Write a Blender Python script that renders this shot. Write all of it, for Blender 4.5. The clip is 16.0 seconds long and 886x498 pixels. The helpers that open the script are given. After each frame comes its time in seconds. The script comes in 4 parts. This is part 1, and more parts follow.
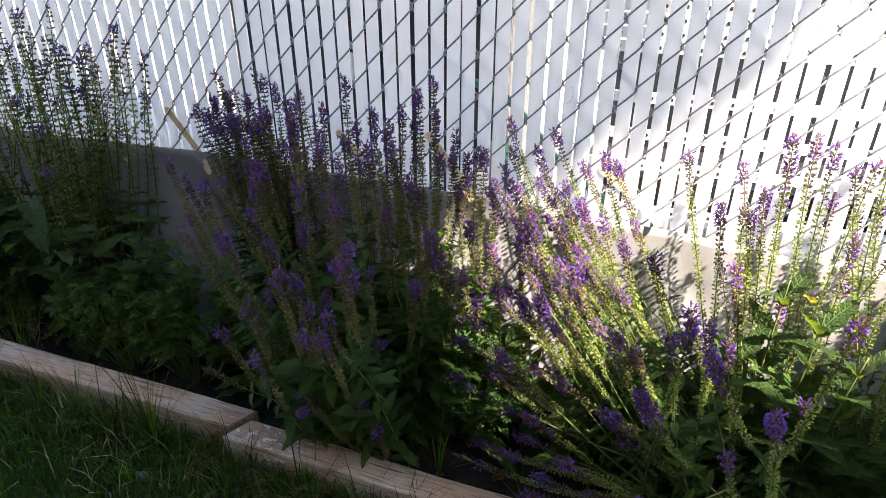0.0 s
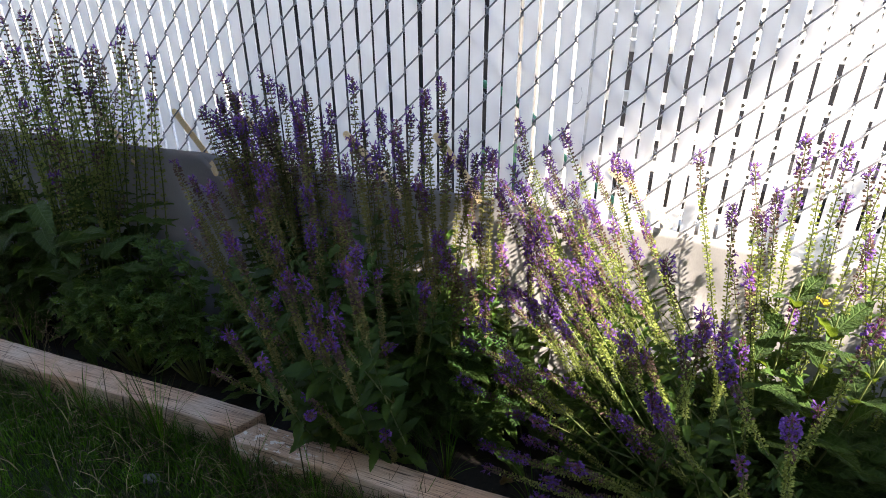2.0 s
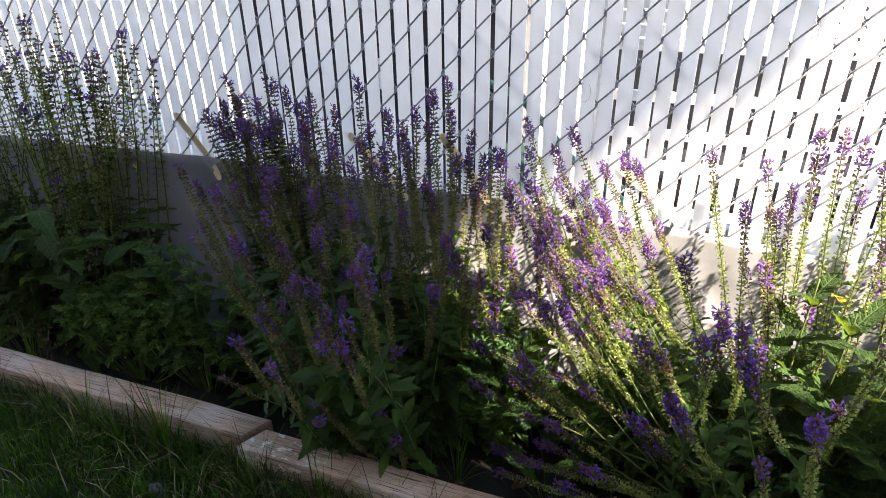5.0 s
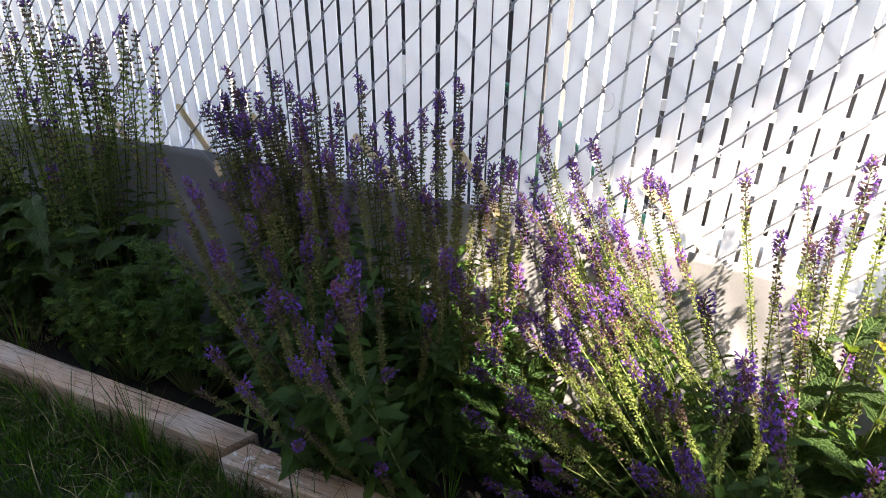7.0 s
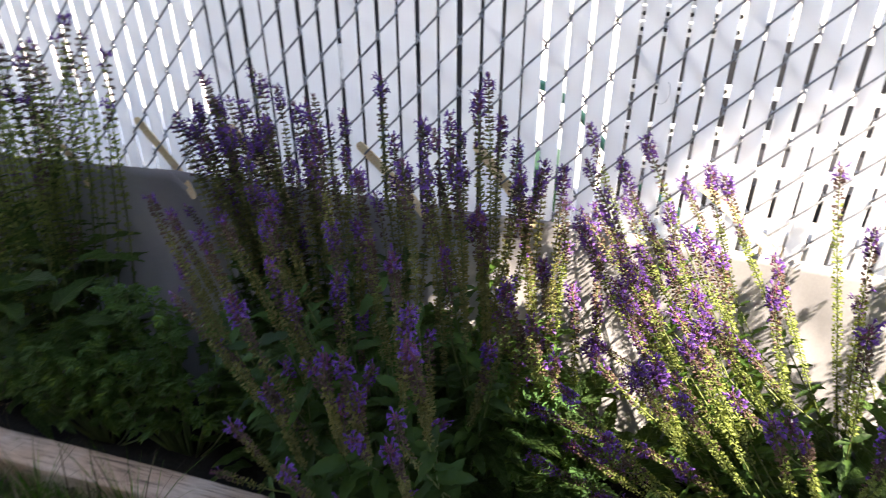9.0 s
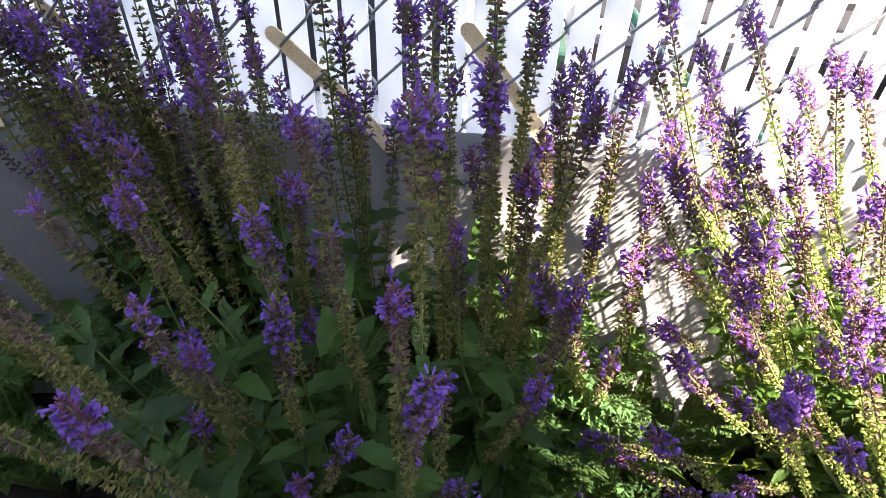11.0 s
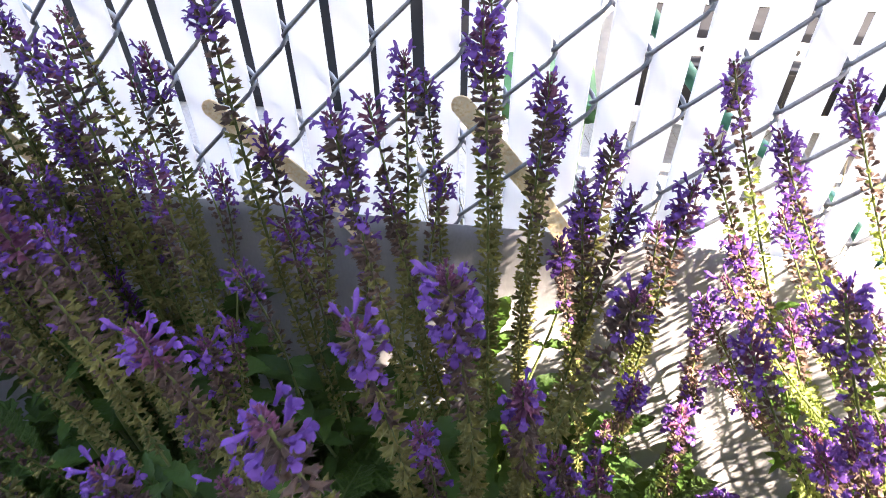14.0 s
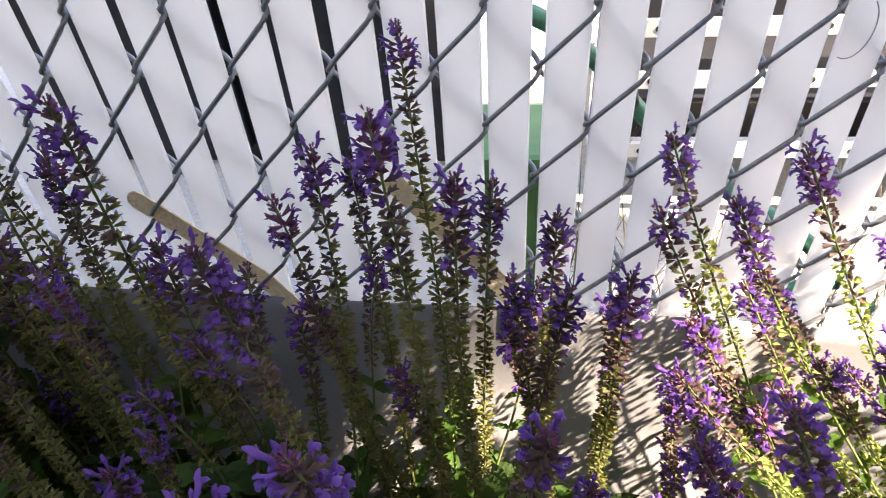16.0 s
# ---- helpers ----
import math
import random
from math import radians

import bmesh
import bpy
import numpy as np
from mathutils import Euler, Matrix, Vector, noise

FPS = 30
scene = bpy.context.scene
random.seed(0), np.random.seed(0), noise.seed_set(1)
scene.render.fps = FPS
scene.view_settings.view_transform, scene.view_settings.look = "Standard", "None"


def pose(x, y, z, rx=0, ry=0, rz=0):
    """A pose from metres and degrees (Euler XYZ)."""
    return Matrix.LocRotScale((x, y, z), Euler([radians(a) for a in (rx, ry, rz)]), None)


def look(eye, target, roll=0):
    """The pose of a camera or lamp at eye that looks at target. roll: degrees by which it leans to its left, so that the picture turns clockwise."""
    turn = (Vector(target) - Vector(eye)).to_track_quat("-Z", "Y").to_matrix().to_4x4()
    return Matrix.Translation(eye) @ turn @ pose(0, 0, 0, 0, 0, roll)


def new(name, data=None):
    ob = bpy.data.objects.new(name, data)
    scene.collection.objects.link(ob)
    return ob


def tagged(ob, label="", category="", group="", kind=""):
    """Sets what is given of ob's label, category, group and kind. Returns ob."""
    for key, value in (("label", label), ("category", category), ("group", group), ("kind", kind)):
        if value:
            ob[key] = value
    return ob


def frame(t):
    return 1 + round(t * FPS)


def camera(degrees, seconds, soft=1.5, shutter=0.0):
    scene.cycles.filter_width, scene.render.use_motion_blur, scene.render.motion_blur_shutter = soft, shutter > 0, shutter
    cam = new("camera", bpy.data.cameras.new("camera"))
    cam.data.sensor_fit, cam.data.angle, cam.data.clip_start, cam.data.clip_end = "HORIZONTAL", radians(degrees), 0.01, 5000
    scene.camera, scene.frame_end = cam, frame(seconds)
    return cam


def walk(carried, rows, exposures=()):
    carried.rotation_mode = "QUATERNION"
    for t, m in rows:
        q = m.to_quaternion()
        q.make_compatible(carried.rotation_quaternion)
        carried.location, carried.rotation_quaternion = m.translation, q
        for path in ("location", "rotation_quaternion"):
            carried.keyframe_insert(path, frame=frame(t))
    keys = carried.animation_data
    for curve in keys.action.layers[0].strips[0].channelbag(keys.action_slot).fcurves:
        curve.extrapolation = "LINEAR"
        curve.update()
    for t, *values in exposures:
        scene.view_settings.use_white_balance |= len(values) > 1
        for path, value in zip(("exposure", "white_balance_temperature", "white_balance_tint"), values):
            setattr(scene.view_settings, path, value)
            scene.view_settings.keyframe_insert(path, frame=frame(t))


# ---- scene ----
cam = camera(68.8, 16.0, soft=0.9, shutter=0.25)
EXPO = [(0.0, 3.36, 7500, 15), (5.4, 3.42, 7500, 15), (7.5, 3.54, 7550, 16), (9.0, 3.57, 7600, 17), (9.6, 3.54, 7600, 18), (10.0, 3.45, 7600, 18), (10.2, 3.55, 7600, 18), (12.4, 5.24, 7200, 18), (13.5, 4.75, 7400, 19), (14.5, 4.11, 7900, 20), (15.0, 3.93, 8100, 20), (15.5, 3.78, 8100, 20), (16.0, 3.5, 8050, 20)]
PATH = [
    (0, (0.422, -1.32, 1.156), (-0.115, 0.345, 0.188), 0.0),
    (0.5, (0.419, -1.317, 1.154), (-0.126, 0.348, 0.19), 0.1),
    (1, (0.414, -1.319, 1.152), (-0.122, 0.35, 0.188), 0.4),
    (1.5, (0.412, -1.314, 1.154), (-0.131, 0.35, 0.188), 0.2),
    (2, (0.413, -1.315, 1.153), (-0.139, 0.348, 0.188), -0.3),
    (2.5, (0.412, -1.312, 1.153), (-0.145, 0.336, 0.167), -0.5),
    (3, (0.412, -1.31, 1.152), (-0.155, 0.339, 0.173), -0.6),
    (3.2, (0.409, -1.303, 1.151), (-0.146, 0.346, 0.165), -0.6),
    (5.3, (0.381, -1.309, 1.14), (-0.168, 0.362, 0.188), -1.2),
    (5.5, (0.371, -1.311, 1.141), (-0.172, 0.361, 0.187), -1.8),
    (6, (0.356, -1.304, 1.137), (-0.184, 0.36, 0.168), -2.2),
    (6.5, (0.353, -1.275, 1.126), (-0.2, 0.39, 0.166), -1.7),
    (7, (0.404, -1.194, 1.12), (-0.227, 0.445, 0.162), 0.7),
    (7.5, (0.4, -1.132, 1.089), (-0.279, 0.458, 0.083), 1.0),
    (7.7, (0.367, -1.107, 1.088), (-0.224, 0.553, 0.141), -1.6),
    (7.9, (0.286, -1.079, 1.092), (-0.257, 0.562, 0.086), -4.5),
    (8, (0.255, -1.08, 1.117), (-0.224, 0.573, 0.098), -4.1),
    (8.5, (0.219, -1.098, 1.104), (-0.48, 0.447, 0.044), -4.2),
    (9, (0.174, -1.079, 1.096), (-0.255, 0.6, 0.098), -0.3),
    (9.5, (0.099, -0.985, 1.105), (-0.051, 0.687, 0.018), -4.2),
    (10, (0.063, -0.866, 1.049), (-0.215, 0.736, -0.116), -3.6),
    (10.2, (0.042, -0.819, 1.024), (-0.165, 0.752, -0.195), -0.2),
    (12.5, (-0.043, -0.609, 0.952), (-0.005, 0.835, -0.431), 0.2),
    (13, (-0.053, -0.563, 0.946), (-0.004, 0.874, -0.444), -0.6),
    (13.5, (-0.015, -0.518, 0.956), (-0.097, 0.92, -0.432), -0.2),
    (14, (0.011, -0.478, 0.96), (-0.182, 0.965, -0.412), -0.6),
    (14.5, (0.024, -0.442, 0.954), (-0.217, 1.027, -0.382), -1.2),
    (15, (0.033, -0.417, 0.956), (-0.255, 1.054, -0.369), -2.6),
    (15.5, (0.043, -0.408, 0.97), (-0.251, 1.099, -0.311), -4.5),
    (16, (0.062, -0.412, 0.968), (-0.173, 1.082, -0.341), -4.7),
]
walk(cam, [(t, look(eye, target, roll)) for t, eye, target, roll in PATH], exposures=EXPO)

# ---- light ----
SUN_WAY = Vector((0.62, -0.25, 0.76)).normalized()
world = bpy.data.worlds.new("world")
world.use_nodes = True
scene.world = world
sky = world.node_tree.nodes.new("ShaderNodeTexSky")
sky.sky_type, sky.sun_disc = "NISHITA", False
sky.sun_elevation = math.asin(SUN_WAY.z)
sky.sun_rotation = math.atan2(SUN_WAY.x, SUN_WAY.y)
sky.dust_density = 0.3
background = world.node_tree.nodes["Background"]
background.inputs["Strength"].default_value = 0.085
world.node_tree.links.new(sky.outputs["Color"], background.inputs["Color"])
sun_data = bpy.data.lights.new("sun", "SUN")
sun_data.energy, sun_data.angle, sun_data.color = 4.0, radians(0.6), (1.0, 0.94, 0.84)
sun = new("sun", sun_data)
sun.matrix_world = look(SUN_WAY * 20, (0, 0, 0))


# ---- materials ----
def material(name):
    m = bpy.data.materials.new(name)
    m.use_nodes = True
    nodes = m.node_tree.nodes
    return m, nodes, m.node_tree.links, nodes["Principled BSDF"]


def ramp(nodes, stops):
    r = nodes.new("ShaderNodeValToRGB")
    while len(r.color_ramp.elements) < len(stops):
        r.color_ramp.elements.new(0.5)
    for e, (p, c) in zip(r.color_ramp.elements, stops):
        e.position, e.color = p, (*c, 1)
    return r


def noise_tex(nodes, links, scale, detail=4.0, coord="Object", stretch=None, rough=0.55):
    tc = nodes.new("ShaderNodeTexCoord")
    n = nodes.new("ShaderNodeTexNoise")
    n.inputs["Scale"].default_value, n.inputs["Detail"].default_value, n.inputs["Roughness"].default_value = scale, detail, rough
    if stretch:
        mp = nodes.new("ShaderNodeMapping")
        mp.inputs["Scale"].default_value = stretch
        links.new(tc.outputs[coord], mp.inputs["Vector"])
        links.new(mp.outputs["Vector"], n.inputs["Vector"])
    else:
        links.new(tc.outputs[coord], n.inputs["Vector"])
    return n


def add_bump(nodes, links, bsdf, height, strength, distance):
    b = nodes.new("ShaderNodeBump")
    b.inputs["Strength"].default_value, b.inputs["Distance"].default_value = strength, distance
    links.new(height, b.inputs["Height"])
    links.new(b.outputs["Normal"], bsdf.inputs["Normal"])
    return b


def mix_color(nodes, links, fac, a, b, kind="MIX"):
    m = nodes.new("ShaderNodeMix")
    m.data_type, m.blend_type = "RGBA", kind
    for socket, v in ((m.inputs[0], fac), (m.inputs[6], a), (m.inputs[7], b)):
        if isinstance(v, (int, float)):
            socket.default_value = v
        elif isinstance(v, tuple):
            socket.default_value = (*v, 1)
        else:
            links.new(v, socket)
    return m.outputs[2]


def plain(name, dark, light, scale=30.0, rough=0.6, metal=0.0, bump=0.2, distance=0.001, stretch=None, big=3.0):
    """Two tones mixed by a fine and a coarse noise, with fine relief."""
    m, nodes, links, b = material(name)
    n1 = noise_tex(nodes, links, scale, 5, stretch=stretch)
    n2 = noise_tex(nodes, links, big, 3)
    r = ramp(nodes, [(0.3, dark), (0.7, light)])
    links.new(n1.outputs["Fac"], r.inputs["Fac"])
    mixn = nodes.new("ShaderNodeMapRange")
    mixn.inputs["From Min"].default_value, mixn.inputs["From Max"].default_value = 0.45, 0.8
    mixn.inputs["To Max"].default_value = 0.45
    links.new(n2.outputs["Fac"], mixn.inputs["Value"])
    c = mix_color(nodes, links, mixn.outputs["Result"], r.outputs["Color"], tuple(0.7 * v for v in dark))
    links.new(c, b.inputs["Base Color"])
    b.inputs["Roughness"].default_value, b.inputs["Metallic"].default_value = rough, metal
    add_bump(nodes, links, b, n1.outputs["Fac"], bump, distance)
    return m


def foliage(name, dark, light, through_col, rough=0.5, share=0.4, scale=60.0, bump=0.5, low=0.25, high=0.75, vary=0.22):
    """A thin green surface that lets some light through."""
    m, nodes, links, b = material(name)
    info = nodes.new("ShaderNodeObjectInfo")
    geo = nodes.new("ShaderNodeNewGeometry")
    n1 = noise_tex(nodes, links, scale, 4)
    n2 = noise_tex(nodes, links, 9.0, 2)
    r = ramp(nodes, [(low, dark), (high, light)])
    add = nodes.new("ShaderNodeMath")
    add.operation = "ADD"
    links.new(n2.outputs["Fac"], add.inputs[0])
    jitter = nodes.new("ShaderNodeMapRange")
    jitter.inputs["To Min"].default_value, jitter.inputs["To Max"].default_value = -vary, vary
    both = nodes.new("ShaderNodeMath")
    both.operation = "ADD"
    links.new(info.outputs["Random"], both.inputs[0])
    links.new(geo.outputs["Random Per Island"], both.inputs[1])
    half = nodes.new("ShaderNodeMath")
    half.operation, half.inputs[1].default_value = "FRACT", 0
    links.new(both.outputs[0], half.inputs[0])
    links.new(half.outputs[0], jitter.inputs["Value"])
    links.new(jitter.outputs["Result"], add.inputs[1])
    links.new(add.outputs[0], r.inputs["Fac"])
    c = mix_color(nodes, links, 0.35, r.outputs["Color"], n1.outputs["Fac"], "OVERLAY")
    links.new(c, b.inputs["Base Color"])
    b.inputs["Roughness"].default_value = rough
    b.inputs["Specular IOR Level"].default_value = 0.22
    add_bump(nodes, links, b, n1.outputs["Fac"], bump, 0.0015)
    t = nodes.new("ShaderNodeBsdfTranslucent")
    tint = mix_color(nodes, links, 0.5, c, through_col)
    links.new(tint, t.inputs["Color"])
    mix = nodes.new("ShaderNodeMixShader")
    mix.inputs[0].default_value = share
    links.new(b.outputs[0], mix.inputs[1])
    links.new(t.outputs[0], mix.inputs[2])
    links.new(mix.outputs[0], nodes["Material Output"].inputs["Surface"])
    return m


def slat_material():
    m, nodes, links, b = material("white vinyl")
    n1 = noise_tex(nodes, links, 6.0, 4, stretch=(14, 14, 1))
    n2 = noise_tex(nodes, links, 40.0, 5)
    info = nodes.new("ShaderNodeObjectInfo")
    r = ramp(nodes, [(0.3, (0.76, 0.76, 0.77)), (0.7, (0.84, 0.84, 0.84))])
    links.new(n1.outputs["Fac"], r.inputs["Fac"])
    spots = ramp(nodes, [(0.28, (0.55, 0.52, 0.47)), (0.36, (1, 1, 1))])
    links.new(n2.outputs["Fac"], spots.inputs["Fac"])
    c = mix_color(nodes, links, 0.35, r.outputs["Color"], spots.outputs["Color"], "MULTIPLY")
    tone = ramp(nodes, [(0.0, (0.93, 0.93, 0.94)), (1.0, (1.0, 0.99, 0.97))])
    links.new(info.outputs["Random"], tone.inputs["Fac"])
    c = mix_color(nodes, links, 1.0, c, tone.outputs["Color"], "MULTIPLY")
    links.new(c, b.inputs["Base Color"])
    b.inputs["Roughness"].default_value = 0.42
    add_bump(nodes, links, b, n1.outputs["Fac"], 0.15, 0.0008)
    t = nodes.new("ShaderNodeBsdfTranslucent")
    t.inputs["Color"].default_value = (0.83, 0.83, 0.835, 1)
    mix = nodes.new("ShaderNodeMixShader")
    mix.inputs[0].default_value = 0.73
    links.new(b.outputs[0], mix.inputs[1])
    links.new(t.outputs[0], mix.inputs[2])
    links.new(mix.outputs[0], nodes["Material Output"].inputs["Surface"])
    return m


def wood_material(name, dark, light, grey, along=(1.2, 26, 26), scale=7.0, wear=0.5, flakes=False):
    m, nodes, links, b = material(name)
    g = noise_tex(nodes, links, scale, 7, stretch=along, rough=0.65)
    fine = noise_tex(nodes, links, scale * 4, 6, stretch=along)
    stain = noise_tex(nodes, links, 4.5, 4)
    r = ramp(nodes, [(0.32, dark), (0.5, light), (0.68, tuple(0.8 * v for v in light))])
    links.new(g.outputs["Fac"], r.inputs["Fac"])
    f = ramp(nodes, [(0.45, (0, 0, 0)), (0.65, (1, 1, 1))])
    links.new(stain.outputs["Fac"], f.inputs["Fac"])
    part_grey = nodes.new("ShaderNodeMath")
    part_grey.operation, part_grey.inputs[1].default_value = "MULTIPLY", wear
    links.new(f.outputs["Color"], part_grey.inputs[0])
    c = mix_color(nodes, links, part_grey.outputs[0], r.outputs["Color"], grey)
    c = mix_color(nodes, links, 0.75, c, fine.outputs["Fac"], "OVERLAY")
    split = noise_tex(nodes, links, scale * 2.2, 3, stretch=(along[0] * 0.5, along[1] * 0.8, along[2] * 0.8) if along[0] < along[1] else (along[0] * 0.8, along[1] * 0.8, along[2] * 0.5))
    cracks = ramp(nodes, [(0.34, (0.13, 0.11, 0.10)), (0.43, (1, 1, 1))])
    links.new(split.outputs["Fac"], cracks.inputs["Fac"])
    if flakes:
        c = mix_color(nodes, links, 1.0, c, cracks.outputs["Color"], "MULTIPLY")
        patch = noise_tex(nodes, links, 60.0, 5, stretch=(0.6, 1, 1))
        edge = ramp(nodes, [(0.58, (0, 0, 0)), (0.60, (1, 1, 1))])
        links.new(patch.outputs["Fac"], edge.inputs["Fac"])
        place = nodes.new("ShaderNodeTexCoord")
        axes = nodes.new("ShaderNodeSeparateXYZ")
        links.new(place.outputs["Object"], axes.inputs["Vector"])
        near = nodes.new("ShaderNodeMapRange")
        near.inputs["From Min"].default_value, near.inputs["From Max"].default_value = 0.26, 0.10
        links.new(axes.outputs["X"], near.inputs["Value"])
        both = nodes.new("ShaderNodeMath")
        both.operation = "MULTIPLY"
        links.new(edge.outputs["Color"], both.inputs[0])
        links.new(near.outputs["Result"], both.inputs[1])
        c = mix_color(nodes, links, both.outputs[0], c, (0.62, 0.58, 0.52))
    links.new(c, b.inputs["Base Color"])
    b.inputs["Roughness"].default_value = 0.75
    add_bump(nodes, links, b, fine.outputs["Fac"], 0.5, 0.002)
    return m


def ground_material():
    """Dark bed soil near the fence, lawn thatch before the timbers, pale concrete behind the fence."""
    m, nodes, links, b = material("ground")
    tc = nodes.new("ShaderNodeTexCoord")
    xyz = nodes.new("ShaderNodeSeparateXYZ")
    links.new(tc.outputs["Object"], xyz.inputs["Vector"])
    fine = noise_tex(nodes, links, 90.0, 6)
    mid = noise_tex(nodes, links, 9.0, 5)
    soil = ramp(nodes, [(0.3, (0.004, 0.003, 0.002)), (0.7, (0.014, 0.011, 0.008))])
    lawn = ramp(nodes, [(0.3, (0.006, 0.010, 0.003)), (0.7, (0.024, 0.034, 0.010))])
    pale = ramp(nodes, [(0.3, (0.42, 0.40, 0.37)), (0.7, (0.58, 0.56, 0.53))])
    for r in (soil, lawn, pale):
        links.new(fine.outputs["Fac"], r.inputs["Fac"])
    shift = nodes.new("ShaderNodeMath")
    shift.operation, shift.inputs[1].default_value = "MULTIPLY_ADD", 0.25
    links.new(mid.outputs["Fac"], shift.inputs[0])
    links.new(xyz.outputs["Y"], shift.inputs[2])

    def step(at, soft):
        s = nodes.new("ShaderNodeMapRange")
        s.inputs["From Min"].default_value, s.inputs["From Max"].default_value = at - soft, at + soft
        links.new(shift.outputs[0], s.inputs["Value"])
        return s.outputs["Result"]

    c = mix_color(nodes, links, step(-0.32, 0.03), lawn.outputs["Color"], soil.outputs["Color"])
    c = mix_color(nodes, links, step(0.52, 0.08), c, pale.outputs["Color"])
    links.new(c, b.inputs["Base Color"])
    b.inputs["Roughness"].default_value = 0.92
    add_bump(nodes, links, b, fine.outputs["Fac"], 0.6, 0.006)
    return m


def fabric_material():
    m, nodes, links, b = material("landscape fabric")
    weave = noise_tex(nodes, links, 420.0, 3, stretch=(1, 1, 0.4))
    blot = noise_tex(nodes, links, 5.0, 5)
    r = ramp(nodes, [(0.3, (0.215, 0.215, 0.228)), (0.7, (0.295, 0.295, 0.31))])
    links.new(blot.outputs["Fac"], r.inputs["Fac"])
    c = mix_color(nodes, links, 0.25, r.outputs["Color"], weave.outputs["Fac"], "OVERLAY")
    links.new(c, b.inputs["Base Color"])
    b.inputs["Roughness"].default_value = 0.7
    b.inputs["Sheen Weight"].default_value = 0.2
    add_bump(nodes, links, b, weave.outputs["Fac"], 0.25, 0.0006)
    t = nodes.new("ShaderNodeBsdfTranslucent")
    t.inputs["Color"].default_value = (0.5, 0.5, 0.52, 1)
    mix = nodes.new("ShaderNodeMixShader")
    mix.inputs[0].default_value = 0.28
    links.new(b.outputs[0], mix.inputs[1])
    links.new(t.outputs[0], mix.inputs[2])
    links.new(mix.outputs[0], nodes["Material Output"].inputs["Surface"])
    return m


def veined(name, dark, light, vein, through_col, share, rough=0.6, pitch=9.0, relief=0.9):
    """A leaf whose own x runs from stalk to point: pale midrib, slanting side veins, puckered between them."""
    m, nodes, links, b = material(name)
    tc = nodes.new("ShaderNodeTexCoord")
    xyz = nodes.new("ShaderNodeSeparateXYZ")
    links.new(tc.outputs["Object"], xyz.inputs["Vector"])

    def calc(op, a, c, clamp=False):
        n = nodes.new("ShaderNodeMath")
        n.operation, n.use_clamp = op, clamp
        for k, v in enumerate((a, c)):
            if isinstance(v, (int, float)):
                n.inputs[k].default_value = v
            else:
                links.new(v, n.inputs[k])
        return n.outputs[0]

    side = calc("ABSOLUTE", xyz.outputs["Y"], 0)
    rib = calc("SUBTRACT", 1.0, calc("MULTIPLY", side, 60.0), True)
    slant = calc("MULTIPLY", calc("SUBTRACT", xyz.outputs["X"], calc("MULTIPLY", side, 0.9)), pitch * 2 * math.pi)
    lines = calc("POWER", calc("ABSOLUTE", calc("COSINE", calc("MULTIPLY", slant, 0.5), 0), 0), 14.0)
    pucker = noise_tex(nodes, links, 26.0, 3)
    blot = noise_tex(nodes, links, 3.0, 3)
    veins = calc("MAXIMUM", rib, calc("MULTIPLY", lines, 0.5), True)
    info = nodes.new("ShaderNodeObjectInfo")
    tone = calc("ADD", calc("MULTIPLY", info.outputs["Random"], 0.6), calc("MULTIPLY", blot.outputs["Fac"], 0.5))
    r = ramp(nodes, [(0.15, dark), (0.85, light)])
    links.new(tone, r.inputs["Fac"])
    grain = ramp(nodes, [(0.35, (0.62, 0.62, 0.62)), (0.65, (1.2, 1.2, 1.2))])
    links.new(pucker.outputs["Fac"], grain.inputs["Fac"])
    c = mix_color(nodes, links, 0.8, r.outputs["Color"], grain.outputs["Color"], "MULTIPLY")
    c = mix_color(nodes, links, calc("MULTIPLY", veins, 0.55), c, vein)
    links.new(c, b.inputs["Base Color"])
    b.inputs["Roughness"].default_value = rough
    b.inputs["Specular IOR Level"].default_value = 0.25
    height = calc("SUBTRACT", calc("MULTIPLY", pucker.outputs["Fac"], 1.0), calc("MULTIPLY", veins, 0.5))
    add_bump(nodes, links, b, height, relief, 0.02)
    t = nodes.new("ShaderNodeBsdfTranslucent")
    links.new(mix_color(nodes, links, 0.5, c, through_col), t.inputs["Color"])
    mix = nodes.new("ShaderNodeMixShader")
    mix.inputs[0].default_value = share
    links.new(b.outputs[0], mix.inputs[1])
    links.new(t.outputs[0], mix.inputs[2])
    links.new(mix.outputs[0], nodes["Material Output"].inputs["Surface"])
    return m


M_SLAT = slat_material()
M_WIRE = plain("galvanized wire", (0.16, 0.168, 0.185), (0.32, 0.335, 0.36), 160, 0.5, 0.45, 0.2, 0.0004)
M_FABRIC = fabric_material()
M_TIMBER = wood_material("weathered timber", (0.090, 0.048, 0.030), (0.46, 0.295, 0.195), (0.49, 0.40, 0.33), (1.0, 30, 30), 6.0, 0.8, True)
M_STICK = wood_material("birch craft stick", (0.71, 0.55, 0.32), (0.87, 0.71, 0.46), (0.69, 0.56, 0.36), (14, 14, 1.0), 5.0, 0.3)
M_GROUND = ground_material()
M_STEM = foliage("salvia stem", (0.055, 0.075, 0.025), (0.14, 0.17, 0.06), (0.5, 0.6, 0.1), 0.55, 0.15)
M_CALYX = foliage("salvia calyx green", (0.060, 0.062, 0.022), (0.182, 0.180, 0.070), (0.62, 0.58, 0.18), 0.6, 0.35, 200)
# Paler green copy with sun glow put into the colour; left plants share it.
M_CALYX_PALE_LIT = foliage("salvia calyx pale green with sun glow", (0.08, 0.105, 0.030), (0.24, 0.29, 0.10), (0.66, 0.78, 0.20), 0.6, 0.5, 200)
